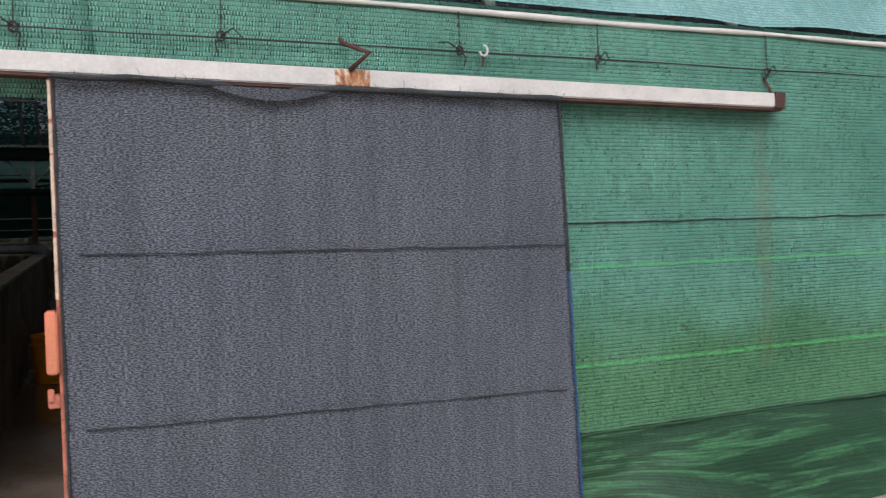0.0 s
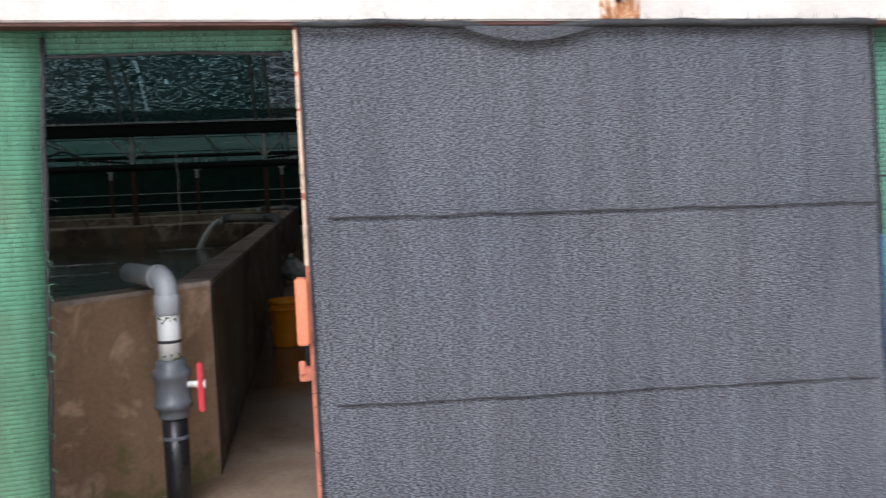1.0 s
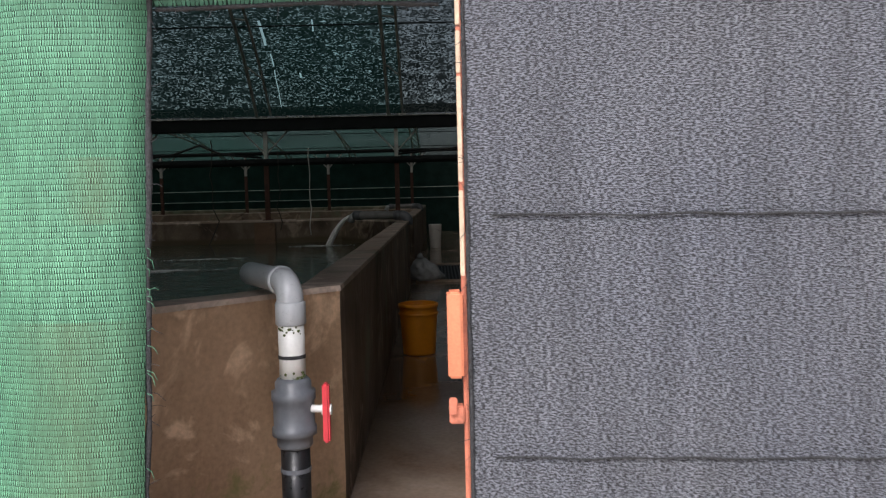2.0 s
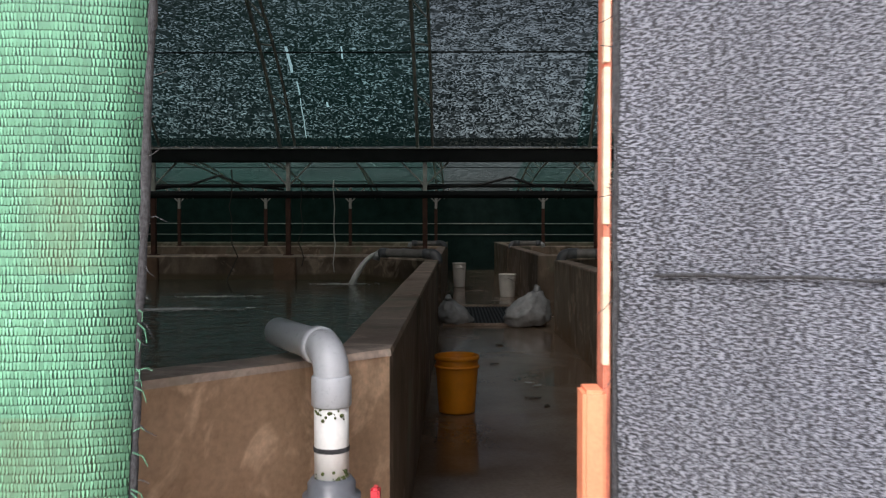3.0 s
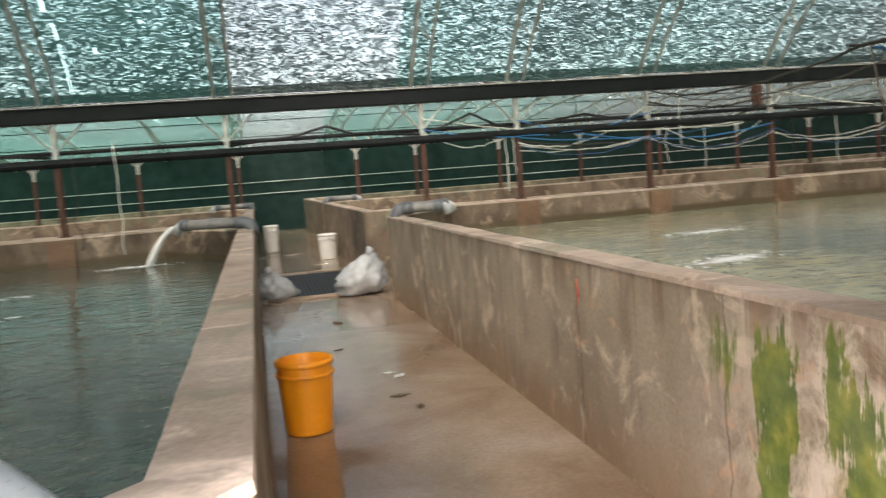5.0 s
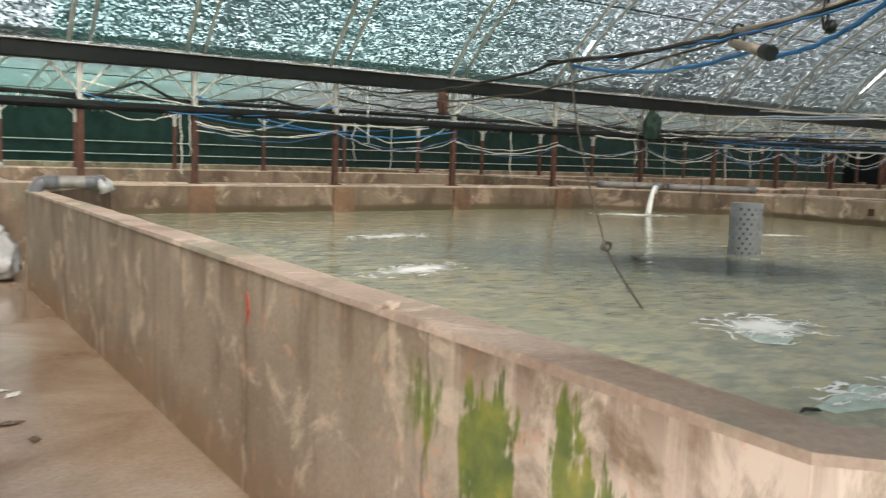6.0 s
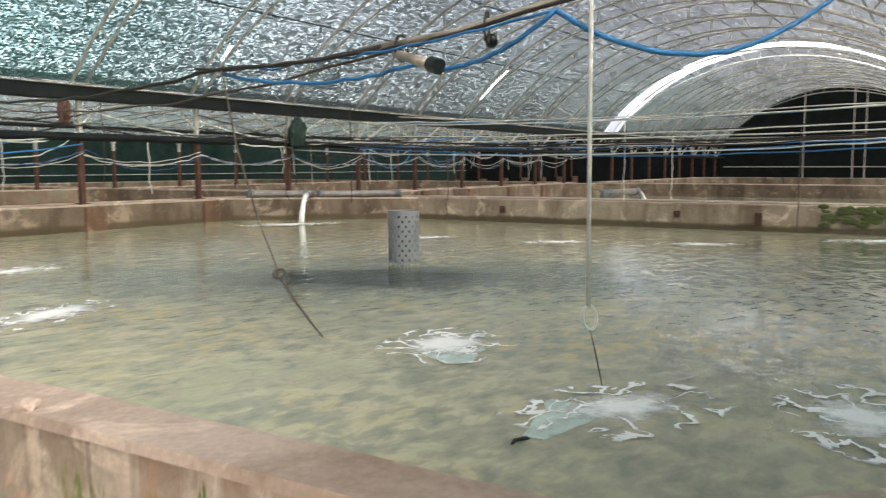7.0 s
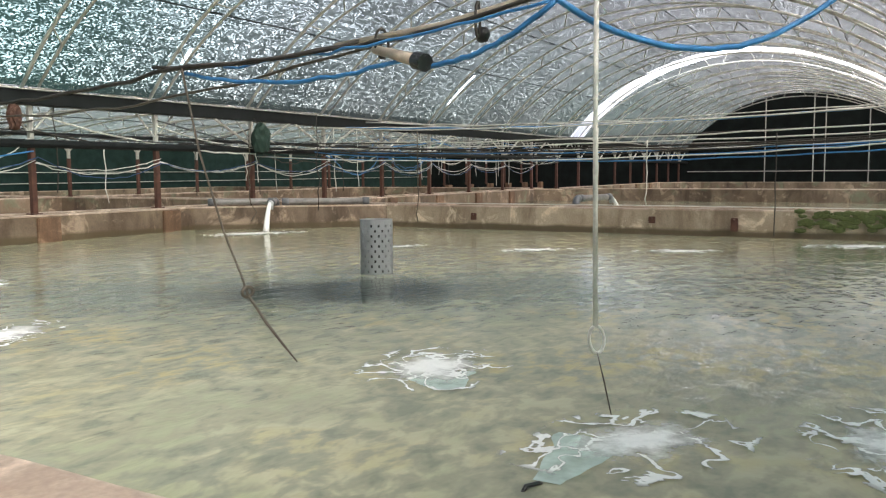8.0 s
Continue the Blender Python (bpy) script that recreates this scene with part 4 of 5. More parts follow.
def tank(x0, x1, y0, y1, cut, label, moss_edges=(), sunlit_edges=(), water=WATER, wet_edges=()):
    """cut: (dx, dy) of the chamfer at south-west, south-east, north-east, north-west."""
    sw, se, ne, nw = cut
    poly = [(x0 + sw[0], y0), (x1 - se[0], y0), (x1, y0 + se[1]), (x1, y1 - ne[1]), (x1 - ne[0], y1), (x0 + nw[0], y1), (x0, y1 - nw[1]), (x0, y0 + sw[1])]
    t = thing("fish_tank", label, "fish tank", "concrete tanks")
    inner = inset(poly, 0.158)
    for i in range(8):
        a, b, c, d = Vector(poly[i]), Vector(poly[(i + 1) % 8]), inner[(i + 1) % 8], inner[i]
        side = i % 2 == 0
        for lo, hi, nm, mat, grow in ((0, TOP_Z - 0.02, "wall", MOSS_WALL if i in moss_edges else SUNLIT_WALL if i in sunlit_edges else PALE_WALL if i in wet_edges and i < 3 else WET_WALL if i in wet_edges else TANK_WALL, 0.0), (TOP_Z - 0.02, TOP_Z, "coping", COPING, 0.006)):
            bm = bmesh.new()
            n = max(1, int((b - a).length / 0.12)) if nm == "coping" or i in moss_edges else 1
            rows = []
            for k in range(n + 1):
                q, s = a.lerp(b, k / n), d.lerp(c, k / n)
                o = (q - s).normalized() * grow
                jit = 0.006 * noise.noise(Vector((q.x * 3, q.y * 3, lo))) if nm == "coping" else 0.0
                rows.append([bm.verts.new((*(q + o * (1 + 60 * jit)), lo)), bm.verts.new((*(q + o * 0.3), hi + jit)), bm.verts.new((*(s - o * 0.3), hi + jit)), bm.verts.new((*(s - o), lo))])
            for r, u in zip(rows, rows[1:]):
                for k in range(4):
                    bm.faces.new((r[k], u[k], u[(k + 1) % 4], r[(k + 1) % 4]))
            bm.faces.new(rows[0])
            bm.faces.new(rows[-1][::-1])
            bmesh.ops.recalc_face_normals(bm, faces=bm.faces[:])
            part(nm, bm, mat, t)
    bm = bmesh.new()
    bm.faces.new([bm.verts.new((*v, WATER_Z)) for v in inset(poly, 0.12)])
    tagged(obj("water", bm, water), "rippled murky green water in the concrete tank", "water", kind="structure")
    return t


NEAR, FARC, SQ = (0.8, 0.8), (1.0, 1.65), (0.04, 0.04)
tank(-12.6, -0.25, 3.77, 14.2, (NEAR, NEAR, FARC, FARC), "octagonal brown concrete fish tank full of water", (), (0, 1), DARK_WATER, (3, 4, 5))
tank(1.217, 11.7, 3.62, 14.2, ((1.0, 1.04), NEAR, (1.9, 2.4), FARC), "octagonal concrete fish tank with mossy stained walls", (6, 7), (), WATER, (2, 3, 4, 5))
tank(12.1, 24.0, 3.62, 14.2, (NEAR, NEAR, FARC, FARC), "concrete fish tank beyond the mossy one")
tank(24.3, 38.0, 3.62, 14.2, (NEAR, NEAR, FARC, FARC), "concrete fish tank near the end of the shed")
for y0, y1 in ((14.62, 21.5), (21.8, 28.4)):
    tank(-12.6, -0.25, y0, y1, (SQ, SQ, SQ, SQ), "concrete fish tank under the second vault")
    tank(1.217, 13.0, y0, y1, (SQ, SQ, SQ, SQ), "concrete fish tank under the second vault")
    tank(13.3, 25.0, y0, y1, (SQ, SQ, SQ, SQ), "concrete fish tank under the second vault")

# ---- drain pipe and valve by the near tank ----
pipe = thing("overflow_pipe", "pale grey plastic overflow pipe with an elbow and a valve", "pipe")
PX, PY = -0.363, 4.11
d = Vector((-0.5, 0.866, 0)).normalized()
up = Vector((0, 0, 1))
c = Vector((PX, PY, 0.905))
bend = [c + d * 0.065 - d * 0.065 * math.cos(a) + up * 0.065 * math.sin(a) for a in (math.pi / 2 * k / 10 for k in range(11))]
elbow = part("elbow", tube([c - up * 0.005, *bend, bend[-1] + d * 0.012], 0.0455, 20), PVC, pipe, smooth=True)
part("elbow_socket", tube([(PX, PY, 0.826), (PX, PY, 0.83), (PX, PY, 0.9), (PX, PY, 0.905)], [0.048, 0.0515, 0.0515, 0.048], 22), PVC, elbow, smooth=True)
e = bend[-1] + d * 0.005
part("elbow_ring", tube([e, e + d * 0.004, e + d * 0.035, e + d * 0.04], [0.048, 0.0515, 0.0515, 0.048], 22), PVC, elbow, smooth=True)
part("spout_pipe", tube([e + d * 0.03, e + d * 0.36], 0.0435, 20, closed=False), PVC, pipe, "grey pipe reaching over the wall", True)
riser = part("riser", tube([(PX, PY, 0.64), (PX, PY, 0.83)], 0.0445, 20), WHITE_PLASTIC, pipe, "white pipe with algae marks", True)
part("joint_band", tube([(PX, PY, 0.712), (PX, PY, 0.724)], 0.0462, 20), BLACK_EDGE, riser)
rnd = random.Random(3)
bm = bmesh.new()
for zz in (0.815, 0.66):
    for _ in range(16):
        a, zc = rnd.uniform(-2.6, -0.4), zz + rnd.uniform(-0.02, 0.008)
        bmesh.ops.create_icosphere(bm, subdivisions=1, radius=rnd.uniform(0.002, 0.006), matrix=Matrix.Translation((PX + 0.0445 * math.cos(a), PY + 0.0445 * math.sin(a), zc)))
part("algae", bm, MOSS, riser, "green algae crumbs")["kind"] = "stuff"
valve = part("valve_body", lathe([(0.0, 0.405), (0.055, 0.405), (0.061, 0.415), (0.061, 0.445), (0.076, 0.45), (0.076, 0.475), (0.070, 0.48), (0.070, 0.565), (0.075, 0.57), (0.075, 0.6), (0.062, 0.605), (0.062, 0.63), (0.051, 0.645), (0.0, 0.645)], 26, (PX, PY, 0)), PVC_DARK, pipe, "dark grey valve body", True)
h = part("valve_stem", tube([(PX + 0.055, PY - 0.02, 0.54), (PX + 0.125, PY - 0.03, 0.54)], 0.013, 10), WHITE_PLASTIC, valve, smooth=True)
part("valve_handle", box(PX + 0.105, PX + 0.128, PY - 0.06, PY - 0.02, 0.43, 0.63, 0.006), RED_PLASTIC, valve, "red lever handle")
part("handle_hub", tube([(PX + 0.1, PY - 0.035, 0.54), (PX + 0.134, PY - 0.035, 0.54)], 0.019, 12), WHITE_PLASTIC, valve)
lower_pipe = part("lower_pipe", tube([(PX, PY, 0.0), (PX, PY, 0.41)], 0.05, 20), BLACK_PIPE, pipe, "black pipe down to the floor", True)
part("clamp", tube([(PX, PY, 0.32), (PX, PY, 0.335)], 0.0525, 20), PVC_DARK, lower_pipe)

# ---- buckets ----


def bucket(at, r, hgt, material, label, group="", bail=True):
    t = thing("bucket", label, "bucket", group, at)
    k = r * 0.81
    shell = part("shell", lathe([(0, 0.006), (k - 0.004, 0.006), (k, 0.0), (k + 0.002, 0.012), (r * 0.955, hgt * 0.78), (r * 0.955, hgt - 0.006), (r * 0.94, hgt), (r * 0.925, hgt - 0.006), (k - 0.008, 0.02), (0, 0.02)], 40), material, t, smooth=True)
    for z, w in ((hgt * 0.80, 0.010), (hgt * 0.955, 0.016)):
        q = r * 0.955
        part("rim_band", lathe([(q - 0.002, z - w), (q + 0.010, z - w * 0.8), (q + 0.010, z + w * 0.8), (q - 0.002, z + w)], 40), material, shell, smooth=True)
    if not bail:
        return t
    wire = part("bail", tube([Vector((0.0, -1, 0)) * (r * 0.99) + Vector((0, 0, hgt * 0.82))] + [Vector((0.012 + 0.006 * math.sin(a), -r * 1.02 * math.cos(a), hgt * 0.82 - r * 0.55 * math.sin(a))) + Vector((r * 0.93 * math.sin(a), 0, 0)) for a in (math.pi * i / 14 for i in range(15))], 0.003, 6), WIRE, t, "thin wire bail hanging down", True)
    part("grip", tube([Vector((r * 0.93 + 0.018, y, hgt * 0.82 - r * 0.55)) for y in (-0.04, 0.04)], 0.008, 8), WHITE_PLASTIC, wire)
    return t


bucket((-0.03, 7.84, 0.002), 0.155, 0.40, ORANGE, "bright orange open plastic bucket on the wet floor", bail=False)
bucket((0.97, 18.0, 0.002), 0.17, 0.44, WHITE_PLASTIC, "white plastic bucket on the aisle floor", "white buckets")
bucket((0.06, 20.6, 0.002), 0.15, 0.55, WHITE_PLASTIC, "tall white plastic bucket by the tank wall", "white buckets")

# ---- drain grate and bags ----
grate = thing("drain_grate", "dark slotted grate over the cross drain", "grate")
part("frame", box(-0.2, 1.18, 13.1, 13.14, 0.0, 0.035, 0.004), COPING, grate, "pale concrete kerb")
part("frame", box(-0.2, 1.18, 15.7, 15.76, 0.0, 0.05, 0.004), COPING, grate)
part("tray", box(-0.2, 1.18, 13.145, 15.695, 0.004, 0.012), BLACK_STEEL, grate)
bar_me = None
for i in range(27):
    x = -0.18 + 1.34 * i / 26
    if bar_me is None:
        b0 = part("slat", box(-0.010, 0.010, 13.15, 15.69, 0.012, 0.03), GRATE, grate)
        bar_me = b0.data
        b0.location.x = x
    else:
        o = new("slat", bar_me)
        o.parent, o.location = grate, (x, 0, 0)
for at, r, s, lean in (((0.86, 13.0, 0.0), 0.29, 1.0, 0.62), ((-0.02, 13.2, 0.0), 0.22, 5.0, -0.5)):
    t = thing("plastic_bag", "crumpled cloudy plastic sack slumped on the drain", "plastic bag", "sacks by the drain", at)
    bm = crumpled(r, (1.25, 0.8, 0.82), s, 0.22, 4, 2.6)
    tall = max(v.co.z for v in bm.verts)
    for v in bm.verts:
        k = v.co.z / tall
        v.co.x, v.co.y = v.co.x * (1.1 - 0.72 * k) + lean * r * k, v.co.y * (1.1 - 0.6 * k)
        v.co += Vector((1, 0.6, 0.5)) * 0.018 * noise.noise(v.co * 14 + Vector((s, 0, 0)))
        v.co.z = max(v.co.z, 0.0)
    part("sack", bm, BAG, t, smooth=True)
    part("neck", tube([(lean * r * 0.98, 0, tall * 0.93), (lean * r * 1.02, 0.0, tall * 1.04), (lean * r * 0.9, 0.02, tall * 1.06)], [0.06, 0.04, 0.03], 9), BAG, t, smooth=True)

# ---- pipes on the tank walls ----


def wall_pipe(a, b, r, foot=True, label="grey plastic inlet pipe lying across the tank wall", jet=None):
    t = thing("inlet_pipe", label, "pipe", "inlet pipes")
    a, b = Vector(a), Vector(b)
    main = part("tube", tube([a, b], r, 14, closed=False), PVC_DIRTY, t, smooth=True)
    for p, q in ((a, b), (b, a)):
        u = (q - p).normalized()
        part("socket", tube([p, p + u * 0.11], r * 1.16, 14), PVC_DARK, main, smooth=True)
    if foot:
        u = (b - a).normalized()
        turn = [a - u * r * 1.5 * math.sin(g) - up * r * 1.5 * (1 - math.cos(g)) for g in (math.pi / 2 * i / 6 for i in range(7))]
        part("elbow", tube([*turn, turn[-1] - up * 0.04], r * 1.15, 14), PVC_DARK, t, "dark plastic elbow turned down", True)
        part("stub", tube([b, b + u * 0.05 - up * 0.03, b + u * 0.07 - up * 0.09], r * 0.9, 12), PVC, t, "pale worn end", True)
    if jet:
        u = (b - a).normalized()
        tx, ty = jet
        pts = []
        for i in range(9):
            k = i / 8
            pts.append(b + Vector((tx - b.x, ty - b.y, 0)) * k - up * (b.z - WATER_Z) * k * k)
        j = thing("water_jet", "white stream of water falling into the tank", "water jet", "streams of water")
        part("stream", tube(pts, [0.02 + 0.025 * i / 8 for i in range(9)], 10), FOAM, j, smooth=True)
    return t


def foam(at, rx, ry, turn, seed, material=FOAM_LACE, label="white foam where air bubbles up through the water"):
    """Churned froth: a dense core of small bubbles and broken strands round it."""
    def place(a, b):
        t = 2 * math.pi * a
        q = Vector((math.cos(t), math.sin(t), 0))
        grow = 1.02 + 0.25 * noise.noise(q * 1.5 + Vector((seed, 0, 4)))
        return Vector((rx * grow * b * q.x, ry * grow * b * q.y, 0.006 * noise.noise(q * b * 6 + Vector((0, seed, 0))) * (1 - b))), (b, a)

    bm = sheet(40, 10, place)
    for v in bm.verts:
        v.co += Vector((seed * 3.0, seed * 1.7, 0))
    ob = obj("foam", bm, material, smooth=True)
    turned = pose(at[0], at[1], WATER_Z + 0.006, 0, 0, turn)
    ob.matrix_world = turned @ Matrix.Translation((-seed * 3.0, -seed * 1.7, 0))
    return tagged(ob, label, "foam", "foam patches", "stuff")


wall_pipe((1.36, 12.35, 0.985), (1.80, 12.30, 0.985), 0.055)
wall_pipe((1.42, 12.62, 0.985), (1.95, 12.75, 0.985), 0.055)
wall_pipe((-0.33, 12.4, 0.98), (-1.0, 12.75, 0.985), 0.055, jet=(-1.4, 12.95))
wall_pipe((-0.33, 12.8, 0.97), (-0.75, 13.5, 0.97), 0.05)
wall_pipe((1.32, 20.9, 0.98), (1.9, 20.9, 0.98), 0.055)
wall_pipe((-0.35, 20.9, 0.98), (-1.0, 20.9, 0.98), 0.055)
wall_pipe((10.62, 13.22, 0.97), (10.2, 12.95, 0.965), 0.05, jet=(9.85, 12.75))
wall_pipe((9.95, 13.98, 0.97), (10.6, 13.2, 0.97), 0.05, False, "grey plastic supply pipe along the tank wall")
wall_pipe((10.66, 13.12, 0.965), (11.5, 12.05, 0.965), 0.05, False, "grey plastic supply pipe along the tank wall")
wall_pipe((12.7, 9.0, 0.99), (13.6, 8.8, 0.99), 0.05, jet=(13.9, 8.7))

foam((3.58, 6.36), 0.44, 0.32, 20, 1)
foam((3.0, 5.29), 0.46, 0.31, -25, 2, FOAM_LOOPS)
foam((3.3, 4.58), 0.42, 0.3, 10, 3, FOAM_LOOPS)
foam((3.1, 8.72), 0.65, 0.22, 20, 4)
foam((8.8, 8.1), 0.5, 0.2, -50, 5)
foam((9.3, 6.65), 0.5, 0.22, -60, 6)
foam((9.4, 12.65), 0.85, 0.4, -30, 7)
foam((8.5, 9.65), 0.4, 0.16, -30, 8)
foam((10.7, 5.0), 0.8, 0.28, -60, 9)
foam((4.1, 10.8), 0.55, 0.22, 10, 10)
foam((-2.64, 9.45), 0.85, 0.24, 5, 11)
foam((-1.5, 13.0), 0.5, 0.25, 5, 12)
foam((-2.6, 10.9), 0.5, 0.16, 5, 13)
foam((-1.3, 5.3), 0.6, 0.4, 30, 14, FOAM_LOOPS)
foam((-0.72, 4.9), 0.26, 0.34, 30, 15, FOAM_LOOPS)


def plume(a, b, w0, w1, seed):
    """A pale cloud of fine bubbles just under the surface, spreading from an air pipe."""
    a, b = Vector((*a, 0)), Vector((*b, 0))
    d = (b - a).normalized()
    s = Vector((-d.y, d.x, 0))
    bm = bmesh.new()
    rows = []
    for i in range(13):
        t = i / 12
        w = w0 + (w1 - w0) * t
        rows.append([bm.verts.new(a.lerp(b, t) + s * w * (j / 4 - 1) * (1 + 0.3 * noise.noise(Vector((t * 4, j > 4, seed)))) + Vector((0, 0, WATER_Z + 0.003))) for j in range(9)])
    for r, q in zip(rows, rows[1:]):
        for j in range(8):
            bm.faces.new((r[j], r[j + 1], q[j + 1], q[j]))
    return tagged(obj("bubble_plume", bm, PLUME, smooth=True), "pale teal cloud of fine bubbles in the water", "bubbles", "bubble clouds", "stuff")


plume((2.55, 5.42), (2.98, 5.42), 0.04, 0.13, 1)
plume((3.28, 6.12), (3.5, 6.3), 0.06, 0.16, 2)
noz = thing("air_nozzle", "black air pipe end at the water surface", "pipe")
part("tube", tube([(2.44, 5.46, 0.53), (2.48, 5.45, 0.57), (2.53, 5.435, 0.565), (2.57, 5.425, 0.54)], 0.0065, 8), BLACK_PIPE, noz, smooth=True)

# ---- perforated standpipe ----
sp = thing("standpipe", "grey-white perforated plastic standpipe rising from the water", "standpipe", at=(6.36, 8.5, 0))
n, rows, r0, z1 = 56, 17, 0.137, 1.015
bm = bmesh.new()
grid = [[bm.verts.new((r0 * math.cos(2 * math.pi * k / n), r0 * math.sin(2 * math.pi * k / n), 0.3 + (z1 - 0.3) * j / (rows * 2))) for k in range(n)] for j in range(rows * 2 + 1)]
for j in range(rows * 2):
    for k in range(n):
        if j % 2 == 1 and (k + 2 * ((j // 2) % 2)) % 4 == 0 and j < rows * 2 - 2:
            continue
        bm.faces.new((grid[j][k], grid[j][(k + 1) % n], grid[j + 1][(k + 1) % n], grid[j + 1][k]))
bmesh.ops.solidify(bm, geom=bm.faces[:], thickness=0.006)
part("sleeve", bm, PVC, sp)
part("core", tube([(0, 0, 0.25), (0, 0, 0.98)], 0.06, 18), BLACK_PIPE, sp)

# ---- hanging cords, hoses, cables ----


def cord(name, pts, r, material, label, cat="cord", group=""):
    t = thing(name, label, cat, group)
    part("strand", tube(pts, r, 6), material, t, smooth=True)
    return t


P = Vector((3.25, 5.53, 2.05))
Q = P + Vector((-0.065, 0.115, -0.07))
rope = thing("hanging_rope", "pale rope with a loop hanging down to the water", "rope")
part("strand", tube([P, P + Vector((0.003, 0, -0.5)), (3.24, 5.52, 0.87)], 0.009, 8), PALE_CORD, rope, smooth=True)
part("loop", tube([(3.245 + 0.022 * math.sin(a) + 0.012 * (1 - math.cos(a)), 5.52 - 0.02 * math.sin(a), 0.82 + 0.05 * math.cos(a)) for a in (k * 0.5 for k in range(13))], 0.006, 6), PALE_CORD, rope, smooth=True)
part("tail", tube([(3.262, 5.52, 0.775), (3.25, 5.49, 0.68), (3.25, 5.46, 0.55)], [0.0012, 0.003, 0.002], 6), BROWN_HOSE, rope, smooth=True)

pole = thing("hanging_pole", "thin bamboo pole slung on cables under the roof", "pole")
part("shaft", tube([(3.44, 6.75, 1.94), (3.38, 6.2, 1.97), P, (3.2, 4.6, 2.25), (3.15, 3.5, 2.35)], 0.015, 8), BAMBOO, pole, smooth=True)
drum = thing("float_tube", "old bamboo tube with a black cap tied to the pole", "float")
part("tube", tube([(3.40, 6.52, 1.905), (3.22, 6.2, 1.815)], [0.018, 0.026], 14), BAMBOO, drum, smooth=True)
part("cap", tube([(3.235, 6.225, 1.822), (3.205, 6.17, 1.807)], 0.034, 14), BLACK_PIPE, drum)
part("tie", tube([(3.42 + 0.05 * math.sin(a), 6.5, 1.93 + 0.06 * math.cos(a)) for a in (k * 0.55 for k in range(13))], 0.006, 5), CORD, drum, smooth=True)
weight = thing("cable_weight", "small black weight on a cord loop", "weight")
part("ball", lathe([(0, -0.03), (0.02, -0.026), (0.03, 0), (0.02, 0.026), (0, 0.03)], 14, (3.38, 6.02, 1.92)), BLACK_PIPE, weight, smooth=True)
part("loop", tube([(3.34 + 0.02 * math.sin(a), 6.02, 1.97 + 0.065 * math.cos(a)) for a in (k * 0.55 for k in range(13))], 0.006, 5), CORD, weight, smooth=True)

cord("overhead_cable", sag((5.29, 14.2, 2.27), (3.25, 7.45, 1.88), 0.15, 26, 0.008, 1) + sag((3.25, 7.42, 1.88), (3.42, 6.6, 1.95), 0.02, 8, 0.004, 1), 0.010, CORD, "dark bundled cable slung from the gutter", "cable")
cord("overhead_cable", sag((5.4, 14.2, 2.25), (3.42, 6.5, 1.93), 0.26, 30, 0.012, 2), 0.007, BROWN_HOSE, "brown cable slung beside the bundle", "cable")
cord("overhead_cable", sag((3.3, 7.7, 1.9), (3.26, 5.6, 2.03), 0.07, 20, 0.01, 3), 0.008, CORD, "thin dark cable under the roof", "cable")
cord("blue_hose", sag(Q, (4.41, 4.78, 2.21), 0.235, 24, 0.004, 3), 0.012, BLUE, "blue hose sagging under the roof arches", "hose")
cord("blue_hose", sag(Q, (3.24, 6.2, 1.8), 0.05, 16, 0.004, 4), 0.010, BLUE, "blue hose tied along the pole", "hose")
cord("blue_hose", sag((3.3, 6.3, 1.84), (3.3, 7.5, 1.86), 0.06, 20, 0.006, 5), 0.009, BLUE, "blue hose sagging behind the pole", "hose")
cord("blue_hose", sag(Q, (3.35, 7.3, 1.88), 0.03, 16, 0.01, 6), 0.006, BLUE, "thin blue line beside the pole", "hose")
hose = thing("hanging_hose", "brown hose with a knot hanging over the water", "hose")
hp = [(3.23, 7.44, 1.87), (3.24, 7.36, 1.5), (3.23, 7.22, 1.15), (3.23, 7.12, 0.95), (3.23, 7.09, 0.88), (3.26, 7.02, 0.76), (3.29, 6.95, 0.66), (3.31, 6.89, 0.585)]
part("strand", tube(hp, [0.005] * 4 + [0.0065, 0.0068, 0.006, 0.003], 7), BROWN_HOSE, hose, smooth=True)
part("knot", tube([(3.23 + 0.035 * math.sin(a), 7.09, 0.89 + 0.022 * math.cos(a)) for a in (k * 0.55 for k in range(13))], 0.008, 6), BROWN_HOSE, hose, smooth=True)

rnd = random.Random(77)
for i in range(38):
    k0 = rnd.randrange(6, 18)
    x0, x1 = POST_X[k0], POST_X[k0 + rnd.choice((1, 2, 2, 3))]
    y = BACK_Y - rnd.uniform(0.03, 0.06)
    m, lab = rnd.choice(((CORD, "dark cable looped along the posts"), (PALE_CORD, "pale cord looped along the posts"), (PALE_CORD, "pale cord looped along the posts"), (BLUE, "blue line looped along the posts"), (WIRE, "thin wire looped along the posts")))
    cord("slung_cable", sag((x0, y, rnd.uniform(1.65, 2.2)), (x1, y + rnd.uniform(-0.1, 0.1), rnd.uniform(1.65, 2.2)), rnd.uniform(0.05, 0.3), 18, 0.012, i), rnd.uniform(0.005, 0.012), m, lab, "cable", "cables on the posts")
